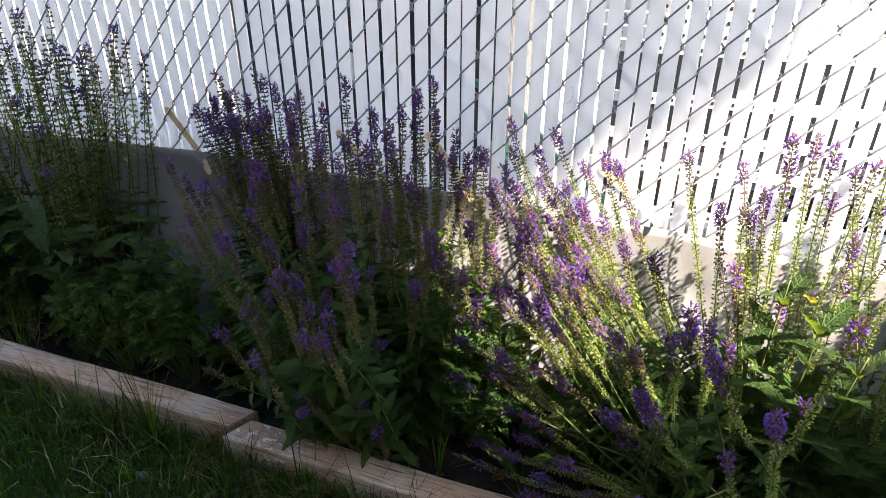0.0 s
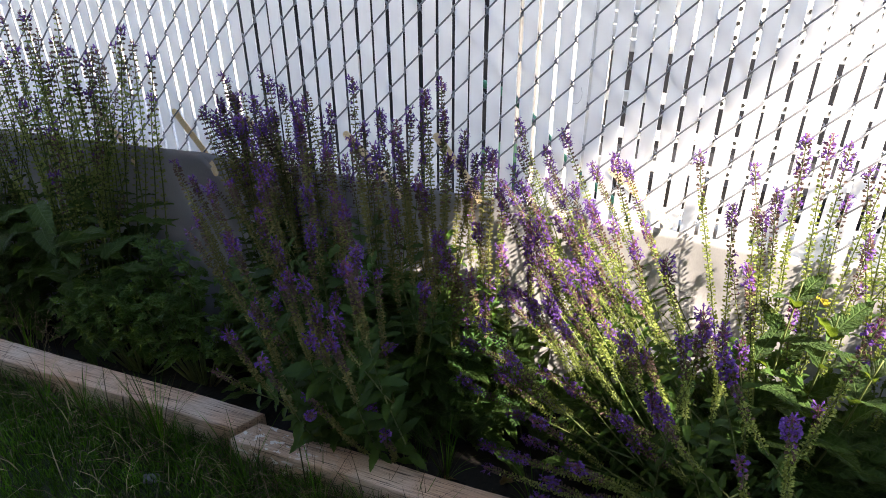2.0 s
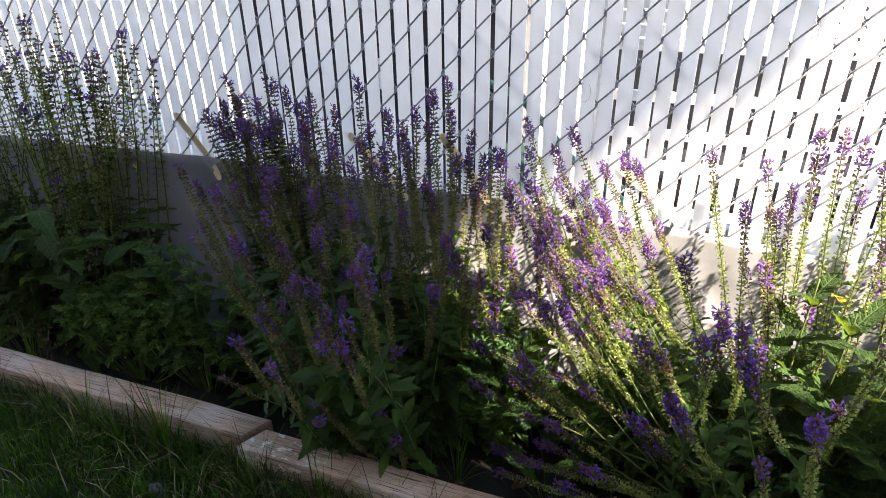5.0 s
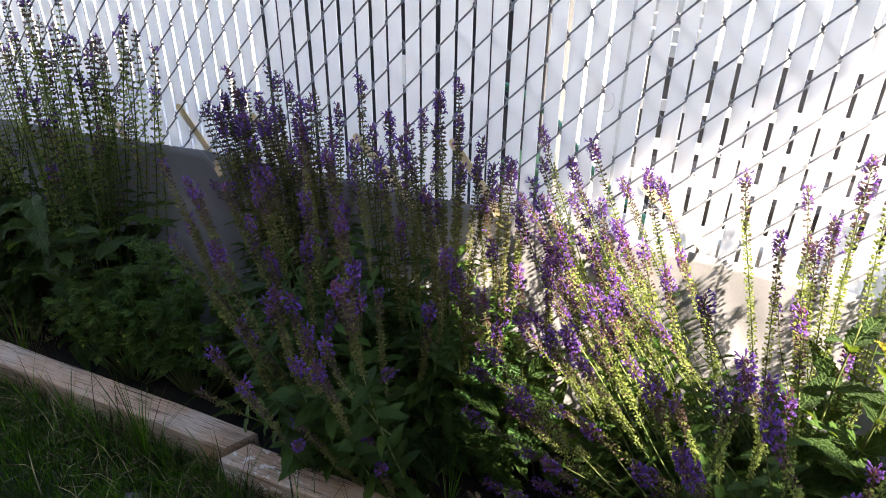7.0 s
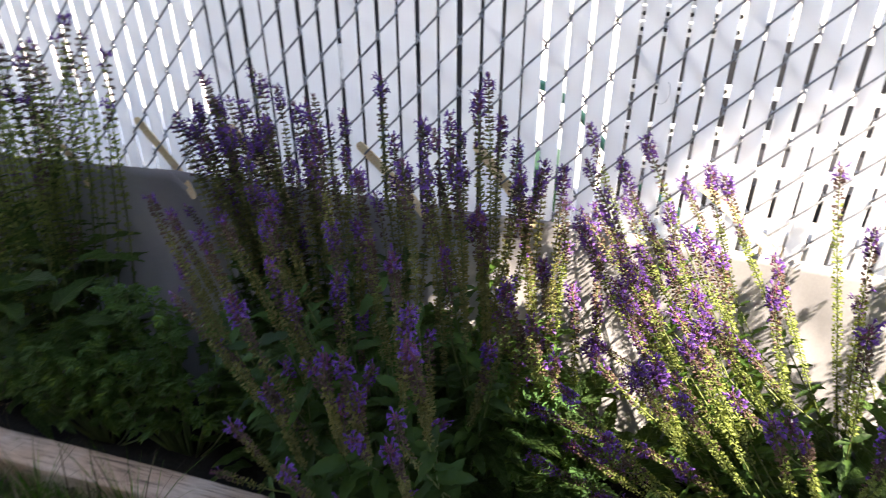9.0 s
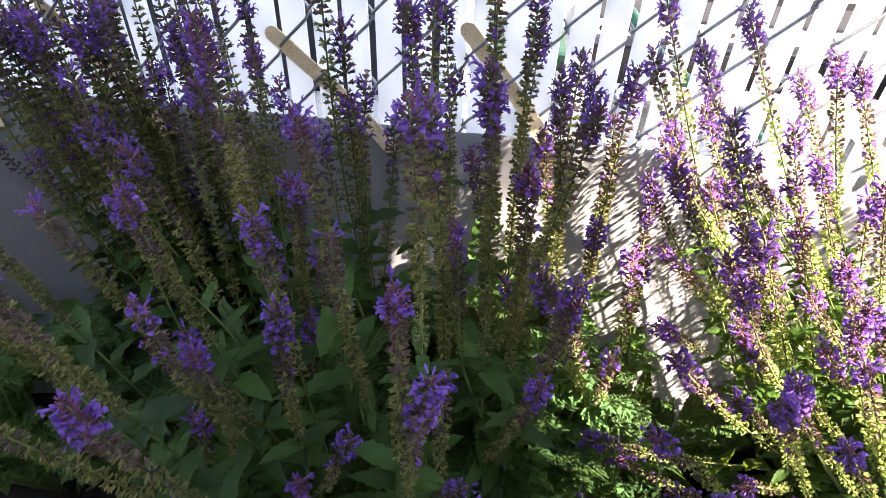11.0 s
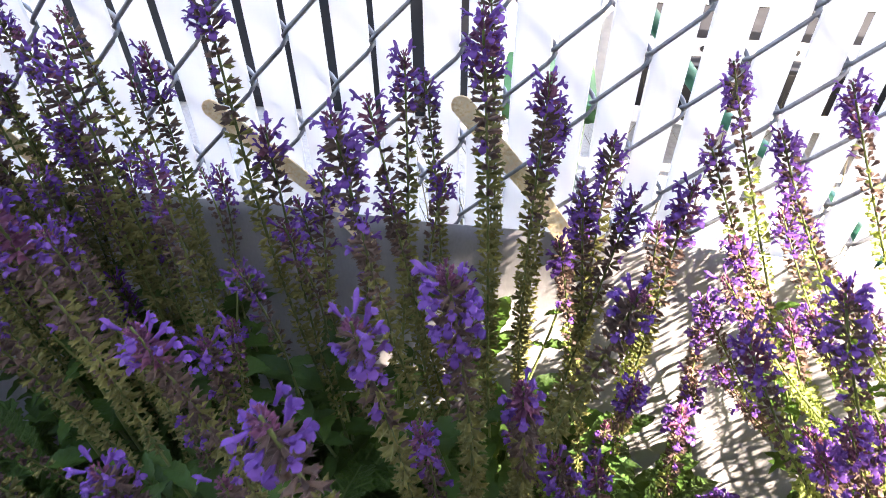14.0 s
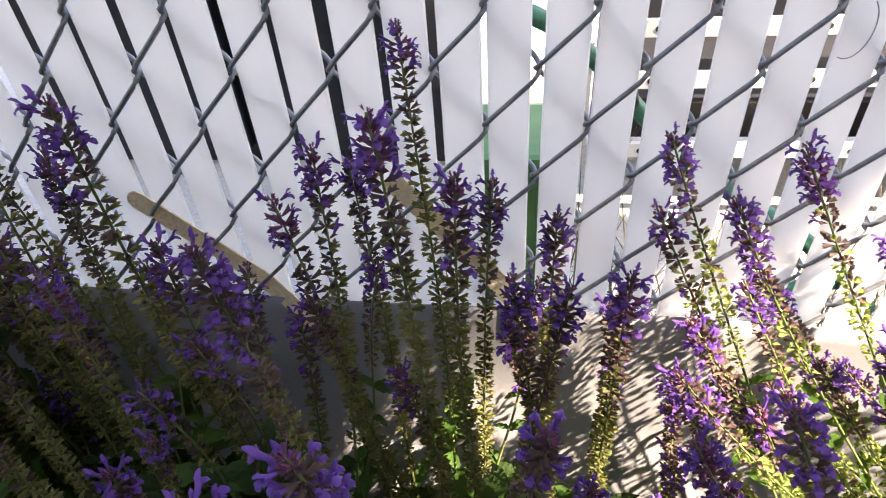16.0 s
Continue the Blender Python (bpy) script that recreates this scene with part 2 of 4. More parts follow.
M_CALYX_DARK = foliage("salvia calyx purple", (0.050, 0.033, 0.032), (0.145, 0.098, 0.08), (0.40, 0.27, 0.22), 0.6, 0.3, 200)
M_PETAL = foliage("salvia petal violet", (0.058, 0.022, 0.138), (0.172, 0.078, 0.330), (0.40, 0.18, 0.66), 0.5, 0.35, 200)
M_BUD = foliage("salvia bud", (0.085, 0.030, 0.065), (0.22, 0.085, 0.15), (0.45, 0.17, 0.32), 0.55, 0.3, 200)
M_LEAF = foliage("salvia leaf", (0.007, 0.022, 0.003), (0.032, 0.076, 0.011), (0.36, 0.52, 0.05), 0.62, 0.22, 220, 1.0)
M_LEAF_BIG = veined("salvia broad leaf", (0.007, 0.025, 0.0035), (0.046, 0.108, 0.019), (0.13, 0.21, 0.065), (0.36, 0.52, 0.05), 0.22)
M_MUM = veined("chrysanthemum leaf", (0.006, 0.024, 0.004), (0.080, 0.200, 0.060), (0.155, 0.32, 0.12), (0.47, 0.62, 0.06), 0.40, 0.6, 4.0, 0.6)
M_GRASS = foliage("grass", (0.0015, 0.007, 0.0006), (0.064, 0.19, 0.009), (0.20, 0.45, 0.02), 0.55, 0.3, 40, low=0.38, high=0.90, vary=0.38)
M_STRAW = foliage("dry grass", (0.035, 0.027, 0.014), (0.34, 0.28, 0.165), (0.5, 0.45, 0.25), 0.7, 0.2, 40, low=0.35, high=0.9, vary=0.35)
M_STALK = foliage("dark withered stalk", (0.018, 0.014, 0.008), (0.075, 0.058, 0.030), (0.2, 0.16, 0.06), 0.7, 0.15, 40)
M_SHADE_BLOCK = plain("pale shade block", (0.55, 0.54, 0.51), (0.66, 0.65, 0.62), 12, 0.7)
# Kept dark so the unseen side wall throws little light onto the bed.
M_FILL_BLOCK = plain("brown fill block", (0.075, 0.06, 0.05), (0.12, 0.095, 0.08), 12, 0.7)
M_FAR = plain("grey-green siding", (0.42, 0.43, 0.40), (0.52, 0.53, 0.50), 12, 0.8)
M_ROOF = plain("roof shingle", (0.05, 0.05, 0.05), (0.12, 0.115, 0.11), 40, 0.9)
M_DARK = plain("black plastic", (0.006, 0.0065, 0.009), (0.015, 0.016, 0.020), 20, 0.45)
M_STEEL = plain("white coated steel", (0.62, 0.62, 0.62), (0.75, 0.75, 0.74), 60, 0.4)
M_HOLE = plain("dark hole", (0.01, 0.01, 0.01), (0.02, 0.02, 0.02), 20, 0.9)
M_HOSE = plain("green rubber hose", (0.02, 0.13, 0.075), (0.04, 0.22, 0.13), 90, 0.35)
M_TUB = plain("green plastic tub", (0.05, 0.16, 0.05), (0.10, 0.26, 0.08), 20, 0.4)


# ---- mesh helpers ----
def mesh_of(name, verts, faces, mats, index=None, smooth=True):
    me = bpy.data.meshes.new(name)
    me.from_pydata([tuple(map(float, v)) for v in verts], [], [tuple(int(i) for i in f) for f in faces])
    for m in mats:
        me.materials.append(m)
    if index is not None:
        me.polygons.foreach_set("material_index", np.asarray(index, dtype=np.int32))
    if smooth:
        me.polygons.foreach_set("use_smooth", np.ones(len(me.polygons), dtype=bool))
    me.update()
    return me


def thing(name, at, label, category, group="", kind=""):
    ob = new(name)
    ob.location = at
    ob.empty_display_size = 0.05
    return tagged(ob, label, category, group, kind)


def child(name, me, parent, m=None, label=""):
    ob = new(name, me)
    ob.parent = parent
    if m is not None:
        ob.matrix_basis = m
    return tagged(ob, label)


class Shape:
    """Collects pieces into one mesh."""

    def __init__(self):
        self.v, self.f, self.mi, self.n = [], [], [], 0

    def add(self, verts, faces, mat=0):
        self.v.append(np.asarray(verts, dtype=float))
        self.f.extend([tuple(i + self.n for i in f) for f in faces])
        self.mi.extend([mat] * len(faces))
        self.n += len(verts)

    def many(self, template, frames, mat=0):
        """Copies of a template (verts, faces), each by a 3 x 4 frame."""
        tv, tf = template
        tf = [tuple(f) for f in tf]
        for fr in frames:
            self.add(tv @ fr[:, :3].T + fr[:, 3], tf, mat)

    def mesh(self, name, mats, smooth=True):
        return mesh_of(name, np.concatenate(self.v), self.f, mats, self.mi, smooth)


def tube(points, radii, sides=6, caps=True):
    """A round tube along points."""
    p = np.asarray(points, dtype=float)
    t = np.gradient(p, axis=0)
    t /= np.linalg.norm(t, axis=1)[:, None] + 1e-12
    up = np.array((0.31, 0.17, 0.93)) if abs(t[0][2]) < 0.9 else np.array((1.0, 0.1, 0.0))
    a = np.cross(t, up)
    a /= np.linalg.norm(a, axis=1)[:, None] + 1e-12
    b = np.cross(t, a)
    ang = np.linspace(0, 2 * math.pi, sides, endpoint=False)
    r = np.broadcast_to(np.asarray(radii, dtype=float), (len(p),))
    v = (p[:, None, :] + r[:, None, None] * (np.cos(ang)[None, :, None] * a[:, None, :] + np.sin(ang)[None, :, None] * b[:, None, :])).reshape(-1, 3)
    f = []
    for i in range(len(p) - 1):
        for k in range(sides):
            k2 = (k + 1) % sides
            f.append((i * sides + k, i * sides + k2, (i + 1) * sides + k2, (i + 1) * sides + k))
    if caps:
        f.append(tuple(range(sides))[::-1])
        f.append(tuple((len(p) - 1) * sides + k for k in range(sides)))
    return v, f


def box(size, centre=(0, 0, 0), bevel=0.0, cuts=1):
    """A bevelled box as verts and faces."""
    bm = bmesh.new()
    bmesh.ops.create_cube(bm, size=1)
    for v in bm.verts:
        v.co = Vector((v.co.x * size[0], v.co.y * size[1], v.co.z * size[2]))
    if bevel:
        bmesh.ops.bevel(bm, geom=list(bm.edges), offset=bevel, segments=2, affect="EDGES", profile=0.6)
    v = np.array([w.co[:] for w in bm.verts]) + np.asarray(centre)
    bm.verts.index_update()
    f = [tuple(w.index for w in face.verts) for face in bm.faces]
    bm.free()
    return v, f


def grid_faces(nu, nv):
    return [(i * nv + j, (i + 1) * nv + j, (i + 1) * nv + j + 1, i * nv + j + 1) for i in range(nu - 1) for j in range(nv - 1)]


# ---- ground ----
def smooth_noise(x, y, s, seed=0.0):
    return noise.noise((x * s + seed, y * s - seed, seed * 0.37))


def build_ground():
    xs = np.concatenate([[-300, -60, -15, -6], np.linspace(-3.2, 2.6, 117), [6, 15, 60, 300]])
    ys = np.concatenate([[-300, -60, -15, -5], np.linspace(-2.4, 0.6, 76), [1.2, 2.5, 6, 15, 60, 300]])
    v = []
    for x in xs:
        for y in ys:
            z = 0.0
            if -3.3 < x < 2.7 and -2.5 < y < 0.7:
                z = 0.012 * smooth_noise(x, y, 2.5) + 0.006 * smooth_noise(x, y, 9, 3.1)
                if -0.42 < y < 0.1:
                    z += 0.018 + 0.012 * smooth_noise(x, y, 22, 7.7)
            v.append((x, y, z))
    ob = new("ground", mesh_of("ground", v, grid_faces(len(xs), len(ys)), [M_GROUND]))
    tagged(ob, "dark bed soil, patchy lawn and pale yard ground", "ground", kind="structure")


build_ground()


# ---- unseen house-shaped block, added so its shade lies over most of the bed ----
def build_shade_block():
    house = thing("house", (3.0, -1.398, 0.0), "tall plain pale unseen block, shaped like a house, added to shade the bed", "house")
    house.rotation_euler = (0, 0, math.atan2(SUN_WAY.y, SUN_WAY.x))
    child("wall", mesh_of("wall", *box((6.0, 6.97, 8.0), (3.0, -3.515, 4.0), 0.01), [M_SHADE_BLOCK], smooth=False), house)
    child("roof", mesh_of("roof", *box((6.4, 7.2, 0.3), (3.0, -3.7, 8.15), 0.02), [M_ROOF], smooth=False), house)
    # Added low walls, their heights set to cut sun below the lit band.
    child("low_sun_block", mesh_of("low_sun_block", *box((0.4, 0.058, 3.40), (0.2, 0.001, 1.70), 0.004), [M_SHADE_BLOCK], smooth=False), house)
    child("low_sun_block", mesh_of("low_sun_block", *box((0.4, 0.132, 3.57), (0.2, 0.098, 1.785), 0.01), [M_SHADE_BLOCK], smooth=False), house)
    child("low_sun_block", mesh_of("low_sun_block", *box((0.4, 1.58, 3.16), (0.2, 0.960, 1.58), 0.01), [M_SHADE_BLOCK], smooth=False), house)
    # Added sloped sheet that shapes the upper edge of the sunlit patch.
    rake = [(-0.03, 3.85), (0.05, 4.0), (0.10, 4.25), (0.23, 4.9), (-0.03, 4.9)]
    v = [(x, a, z) for x in (0.0, 0.02) for a, z in rake]
    f = [(4, 3, 2, 1, 0), (5, 6, 7, 8, 9)] + [(k, (k + 1) % 5, 5 + (k + 1) % 5, 5 + k) for k in range(5)]
    child("raked_sun_block", mesh_of("raked_sun_block", v, f, [M_SHADE_BLOCK], smooth=False), house)
    # Added upper block that keeps direct sun off the slats.
    child("chimney", mesh_of("chimney", *box((0.40, 1.1, 4.2), (0.2, 0.5, 7.0), 0.01), [M_SHADE_BLOCK], smooth=False), house)


build_shade_block()


def build_shade_tree():
    """A slim unseen tree, added by the shade block; its crown shades the upper part of the fence."""
    rnd = random.Random(31)
    tree = thing("tree", (3.15, -0.40, 0.0), "slim leafy unseen tree added to shade the upper fence", "tree")
    trunk = [(0, 0, 0), (0.02, 0.01, 1.5), (-0.01, -0.03, 2.8), (-0.03, 0.0, 3.6), (-0.08, -0.25, 4.7)]
    child("trunk", mesh_of("trunk", *tube(trunk, (0.045, 0.04, 0.034, 0.026, 0.012), 8), [M_TIMBER]), tree)
    for k in range(6):
        a = k * 1.05
        limb = [(-0.03, -0.02, 3.65), (-0.08 + 0.2 * math.cos(a), -0.3 + 0.3 * math.sin(a), 4.45), (-0.12 + 0.3 * math.cos(a), -0.45 + 0.4 * math.sin(a), 4.8 + 0.2 * math.cos(3 * a))]
        child("limb", mesh_of("limb", *tube(limb, (0.018, 0.012, 0.005), 6), [M_TIMBER]), tree)
    crown = Shape()
    tv, tf = leaf_template(0.26, 0.03, 0.3, 0.3, 6, 3)
    for _ in range(6500):
        across = rnd.uniform(-0.8, 0.7)
        # The crown's slanted lower limit sets where sunlight ends on the fence.
        q = np.array((-0.12 + rnd.uniform(-0.09, 0.09), -0.60 + across, rnd.uniform(max(3.3, 3.99 - 1.35 * across), 5.3 + 0.4 * rnd.random()) + rnd.gauss(0, 0.07)))
        d = np.array([rnd.gauss(0, 1), rnd.gauss(0, 1), rnd.gauss(-0.3, 0.6)])
        crown.many((tv, tf), [frame_of(d, np.array((rnd.gauss(0, 1), rnd.gauss(0, 1), 1.0)), 0.095, q) [:, [2, 1, 0, 3]]], 0)
    child("crown", crown.mesh("crown", [M_LEAF]), tree)


# Unseen wall added behind the camera to hold back skylight from the front.
def build_fill_wall():
    ob = new("fill_block_wall", mesh_of("fill_block_wall", *box((7.0, 0.25, 6.0), (-2.2, -2.5, 3.0), 0.01), [M_FILL_BLOCK], smooth=False))
    tagged(ob, "plain dark brown unseen wall along the lawn, added to cut fill light", "wall", kind="structure")


build_fill_wall()


def build_far_wall():
    ob = new("wall_neighbour", mesh_of("wall_neighbour", *box((16, 0.25, 2.8), (0, 5.2, 1.4), 0.01), [M_FAR], smooth=False))
    tagged(ob, "pale grey-green wall across the neighbouring yard", "wall", kind="structure")


build_far_wall()

# ---- timbers ----
def build_timber(x0, y0, x1, y1, top, label):
    """An edging timber between two ends, given along its middle line."""
    length = math.hypot(x1 - x0, y1 - y0)
    n, wide, high, r = 60, 0.068, 0.105, 0.006
    section = []
    for cx, cz, a0 in ((wide / 2 - r, -r, 90), (-wide / 2 + r, -r, 180), (-wide / 2 + r, -high + r, 270), (wide / 2 - r, -high + r, 0)):
        for k in range(4):
            a = radians(a0 - 90 + k * 30)
            section.append((cx + r * math.cos(a), cz + r * math.sin(a)))
    v = []
    for i in range(n):
        s = i / (n - 1) * length
        for cy, cz in section:
            w = 0.0022 * smooth_noise(s, cy * 3 + cz * 5, 4.0, x0)
            v.append((s + 0.5 * cy, cy + w, cz + 0.0018 * smooth_noise(s, cy, 6.0, 3 + x0)))
    m = len(section)
    f = [(i * m + k, i * m + (k + 1) % m, (i + 1) * m + (k + 1) % m, (i + 1) * m + k) for i in range(n - 1) for k in range(m)]
    f += [tuple(range(m))[::-1], tuple((n - 1) * m + k for k in range(m))]
    ob = new("edging_timber", mesh_of("edging_timber", v, f, [M_TIMBER]))
    ob.matrix_basis = pose(x0, y0, top, 0, 0, math.degrees(math.atan2(y1 - y0, x1 - x0)))
    for p in ob.data.polygons[-2:]:
        p.use_smooth = False
    return tagged(ob, label, "timber", "edging timbers of the bed")


build_timber(-3.0, -0.297, -0.366, -0.392, 0.086, "weathered pinkish wooden edging timber with cracked grey grain")
build_timber(-0.360, -0.419, 1.55, -0.511, 0.082, "weathered wooden edging timber with flaking pale patches at its end")

# ---- fence ----
PITCH, HALF, ZREF = 0.0359, 0.0435, 0.945
COL0, COL1 = -66, 44


def build_fence():
    fence = thing("chain_link_fence", (0, 0, 0), "chain link fence woven full with upright white vinyl slats", "fence")
    rnd = random.Random(5)
    top, low, wide, thick = 1.46, 0.03, 0.0296, 0.0019
    sec = [(-wide / 2, 0.0), (-wide / 2 + 0.0012, -thick), (-0.006, -thick * 1.06), (0.006, -thick * 1.06), (wide / 2 - 0.0012, -thick), (wide / 2, 0.0), (wide / 2 - 0.0012, thick), (-wide / 2 + 0.0012, thick)]
    zs = np.linspace(low, top, 5)
    v = [(x, y, z) for z in zs for x, y in sec]
    m = len(sec)
    f = [(i * m + k, i * m + (k + 1) % m, (i + 1) * m + (k + 1) % m, (i + 1) * m + k) for i in range(len(zs) - 1) for k in range(m)]
    f += [tuple(range(m))[::-1], tuple((len(zs) - 1) * m + k for k in range(m))]
    slat = mesh_of("slat", v, f, [M_SLAT], smooth=False)

    def wire(parity):
        j0, j1 = -21 + parity, 12
        pts, j = [], j0
        while j < j1:
            z0, z1, z2 = (ZREF + HALF * k for k in (j, j + 1, j + 2))
            pts += [(-0.0017, 0.0, z0), (0.0005, -0.0050, z0 + 0.0035), (0.0045, -0.0062, z0 + 0.0085),
                    (PITCH - 0.0045, -0.0062, z1 - 0.0085), (PITCH - 0.0005, -0.0050, z1 - 0.0035), (PITCH + 0.0017, 0.0, z1),
                    (PITCH - 0.0005, 0.0050, z1 + 0.0035), (PITCH - 0.0045, 0.0062, z1 + 0.0085), (0.0045, 0.0062, z2 - 0.0085), (0.0005, 0.0050, z2 - 0.0035)]
            j += 2
        tv, tf = tube(pts, 0.00195, 6)
        return mesh_of("wire", tv, tf, [M_WIRE])

    wires = [wire(0), wire(1)]
    for i in range(COL0, COL1):
        child("slat", slat, fence, pose((i + 0.5) * PITCH + rnd.uniform(-0.0007, 0.0007), 0, rnd.uniform(-0.006, 0.0), 0, rnd.uniform(-0.12, 0.12), rnd.uniform(-2.0, 2.0)))
        child("wire", wires[(i + 21) % 2], fence, pose(i * PITCH, 0, 0))


build_fence()


# ---- landscape fabric along the foot of the fence ----
def build_fabric(x0, x1, seed, droop_right=False, off=0.0):
    nu, nv = int((x1 - x0) / 0.012), 26
    v = []
    for i in range(nu):
        x = x0 + (x1 - x0) * i / (nu - 1)
        top = float(np.interp(x, (-2.4, -0.87, -0.67, -0.21, 0.19, 0.52, 0.75, 1.5), (0.56, 0.571, 0.574, 0.557, 0.546, 0.527, 0.505, 0.47)))
        top += 0.004 * smooth_noise(x, seed, 7) - 0.003
        if droop_right:
            top -= max(0.0, (x - (x1 - 0.10)) / 0.10) ** 1.3 * 0.11
        for j in range(nv):
            s = j / (nv - 1)
            z = 0.005 + (top - 0.005) * s
            d = 1 - s
            y = -0.0105 - off - 0.075 * d ** 1.6
            fold = min(1.0, d * 3.5)
            y += fold * (0.012 * smooth_noise(x, z * 0.35, 5.5, seed) + 0.007 * smooth_noise(x + 0.4 * z, z, 13, seed + 2) + 0.0025 * smooth_noise(x, z * 1.5, 38, seed + 5))
            v.append((x, min(y, -0.0095 - off), z))
    ob = new("landscape_fabric", mesh_of("landscape_fabric", v, grid_faces(nu, nv), [M_FABRIC]))
    sol = ob.modifiers.new("thickness", "SOLIDIFY")
    sol.thickness, sol.offset = 0.0012, -1
    return tagged(ob, "grey landscape fabric sheet hung along the fence foot", "fabric sheet", "fabric sheets along the fence")


build_fabric(-2.4, -0.585, 1.0, True, 0.004)
build_fabric(-0.72, 1.55, 9.0)


# ---- craft sticks that pin the fabric ----
def build_stick(xa, za, xb, zb, label="flat birch craft stick pinning the fabric to the fence"):
    length = math.hypot(xb - xa, zb - za)
    half, thick, n = 0.0094, 0.0015, 40
    v = []
    for i in range(n):
        s = (0.5 - 0.5 * math.cos(math.pi * i / (n - 1))) * length
        edge = min(s, length - s)
        w = half * math.sqrt(max(0.0, 1 - (1 - min(1.0, edge / half)) ** 2))
        w = max(w, 0.0006)
        bend = -0.0036 - 0.017 * max(0.0, (s / length - 0.62) / 0.38) ** 1.2
        for a, b in ((-w, -thick / 2), (w, -thick / 2), (w, thick / 2), (-w, thick / 2)):
            v.append((s, a, bend + b))
    f = [(i * 4 + k, i * 4 + (k + 1) % 4, (i + 1) * 4 + (k + 1) % 4, (i + 1) * 4 + k) for i in range(n - 1) for k in range(4)]
    f += [(3, 2, 1, 0), tuple((n - 1) * 4 + k for k in range(4))]
    way = Vector((xb - xa, 0, zb - za)).normalized()
    out = Vector((0, 1, 0))
    side = out.cross(way)
    m = Matrix((way, side, out)).transposed().to_4x4()
    ob = new("craft_stick", mesh_of("craft_stick", v, f, [M_STICK], smooth=False))
    ob.matrix_basis = Matrix.Translation((xa, 0, za)) @ m
    return tagged(ob, label, "craft stick", "craft sticks along the fabric")


for xa, za, xb, zb in ((-0.998, 0.665, -0.885, 0.51), (-0.742, 0.676, -0.63, 0.515), (-0.530, 0.678, -0.41, 0.52), (-0.265, 0.664, -0.120, 0.521),
                       (-0.041, 0.683, 0.076, 0.536), (0.345, 0.648, 0.486, 0.538)):
    build_stick(xa, za, xb, zb)


# ---- salvia ----
def calyx_template():
    """A ribbed little bell whose mouth splits into pointed lips."""
    v, f = [], []
    for z, r, tip in ((0.0, 0.06, 0.0), (0.30, 0.15, 0.0), (0.64, 0.19, 0.0), (0.78, 0.25, 0.30)):
        for k in range(6):
            a = 2 * math.pi * k / 6
            point = tip if k % 2 == 0 else 0.0
            rr = r * (1.12 if k % 2 == 0 else 0.92) + 0.22 * point
            v.append((rr * math.cos(a), rr * math.sin(a), z + point))
    for i in range(3):
        for k in range(6):
            f.append((i * 6 + k, i * 6 + (k + 1) % 6, (i + 1) * 6 + (k + 1) % 6, (i + 1) * 6 + k))
    return np.array(v), f


def blossom_template():
    """A two-lipped flower: a swelling tube, a hood arching over and a cupped, notched lower lip. x points up along the stem."""
    v, f = [], []
    for z, r, lift in ((0.0, 0.09, 0.0), (0.4, 0.15, 0.02), (0.72, 0.20, 0.08)):
        for k in range(6):
            a = 2 * math.pi * k / 6
            v.append((lift + r * math.cos(a), r * 0.85 * math.sin(a), z))
    for i in range(2):
        f += [(i * 6 + k, i * 6 + (k + 1) % 6, i * 6 + 6 + (k + 1) % 6, i * 6 + 6 + k) for k in range(6)]

    def lobe(rows, fall):
        base = len(v)
        for x, y, z, w in rows:
            v.extend([(x + fall * w, y - w, z - 0.3 * w), (x, y, z), (x + fall * w, y + w, z - 0.3 * w)])
        f.extend([(base + i * 3 + k, base + i * 3 + k + 1, base + i * 3 + k + 4, base + i * 3 + k + 3) for i in range(len(rows) - 1) for k in range(2)])

    lobe(((0.24, 0, 0.66, 0.14), (0.40, 0, 0.86, 0.16), (0.44, 0, 1.08, 0.13), (0.32, 0, 1.22, 0.04)), -0.8)
    lobe(((-0.10, 0, 0.68, 0.15), (-0.24, 0, 0.88, 0.22), (-0.42, 0, 0.96, 0.26), (-0.55, 0, 0.86, 0.12)), 0.45)
    for sign in (-1, 1):
        lobe(((0.0, sign * 0.14, 0.68, 0.07), (-0.05, sign * 0.27, 0.82, 0.10), (-0.13, sign * 0.36, 0.84, 0.03)), 0.2)
    return np.array(v), f


def leaf_template(width, tooth, droop, fold, nu=11, nv=5, point=0.85, curl=0.0):
    v = []
    for i in range(nu):
        t = i / (nu - 1)
        w = width * 2.0 * (t + 0.015) ** 0.55 * (1 - t) ** point + 0.002
        if 0 < i < nu - 1:
            w *= 1 + (tooth if i % 2 else -tooth)
        for j in range(nv):
            u = 2 * j / (nv - 1) - 1
            wave = 0.03 * math.sin(17 * t + 2 * u) * u * u
            v.append((t, u * w, fold * abs(u) * w - droop * t * t + 0.02 * math.sin(9 * t) * abs(u) + wave + curl * u * t))
    return np.array(v), grid_faces(nu, nv)


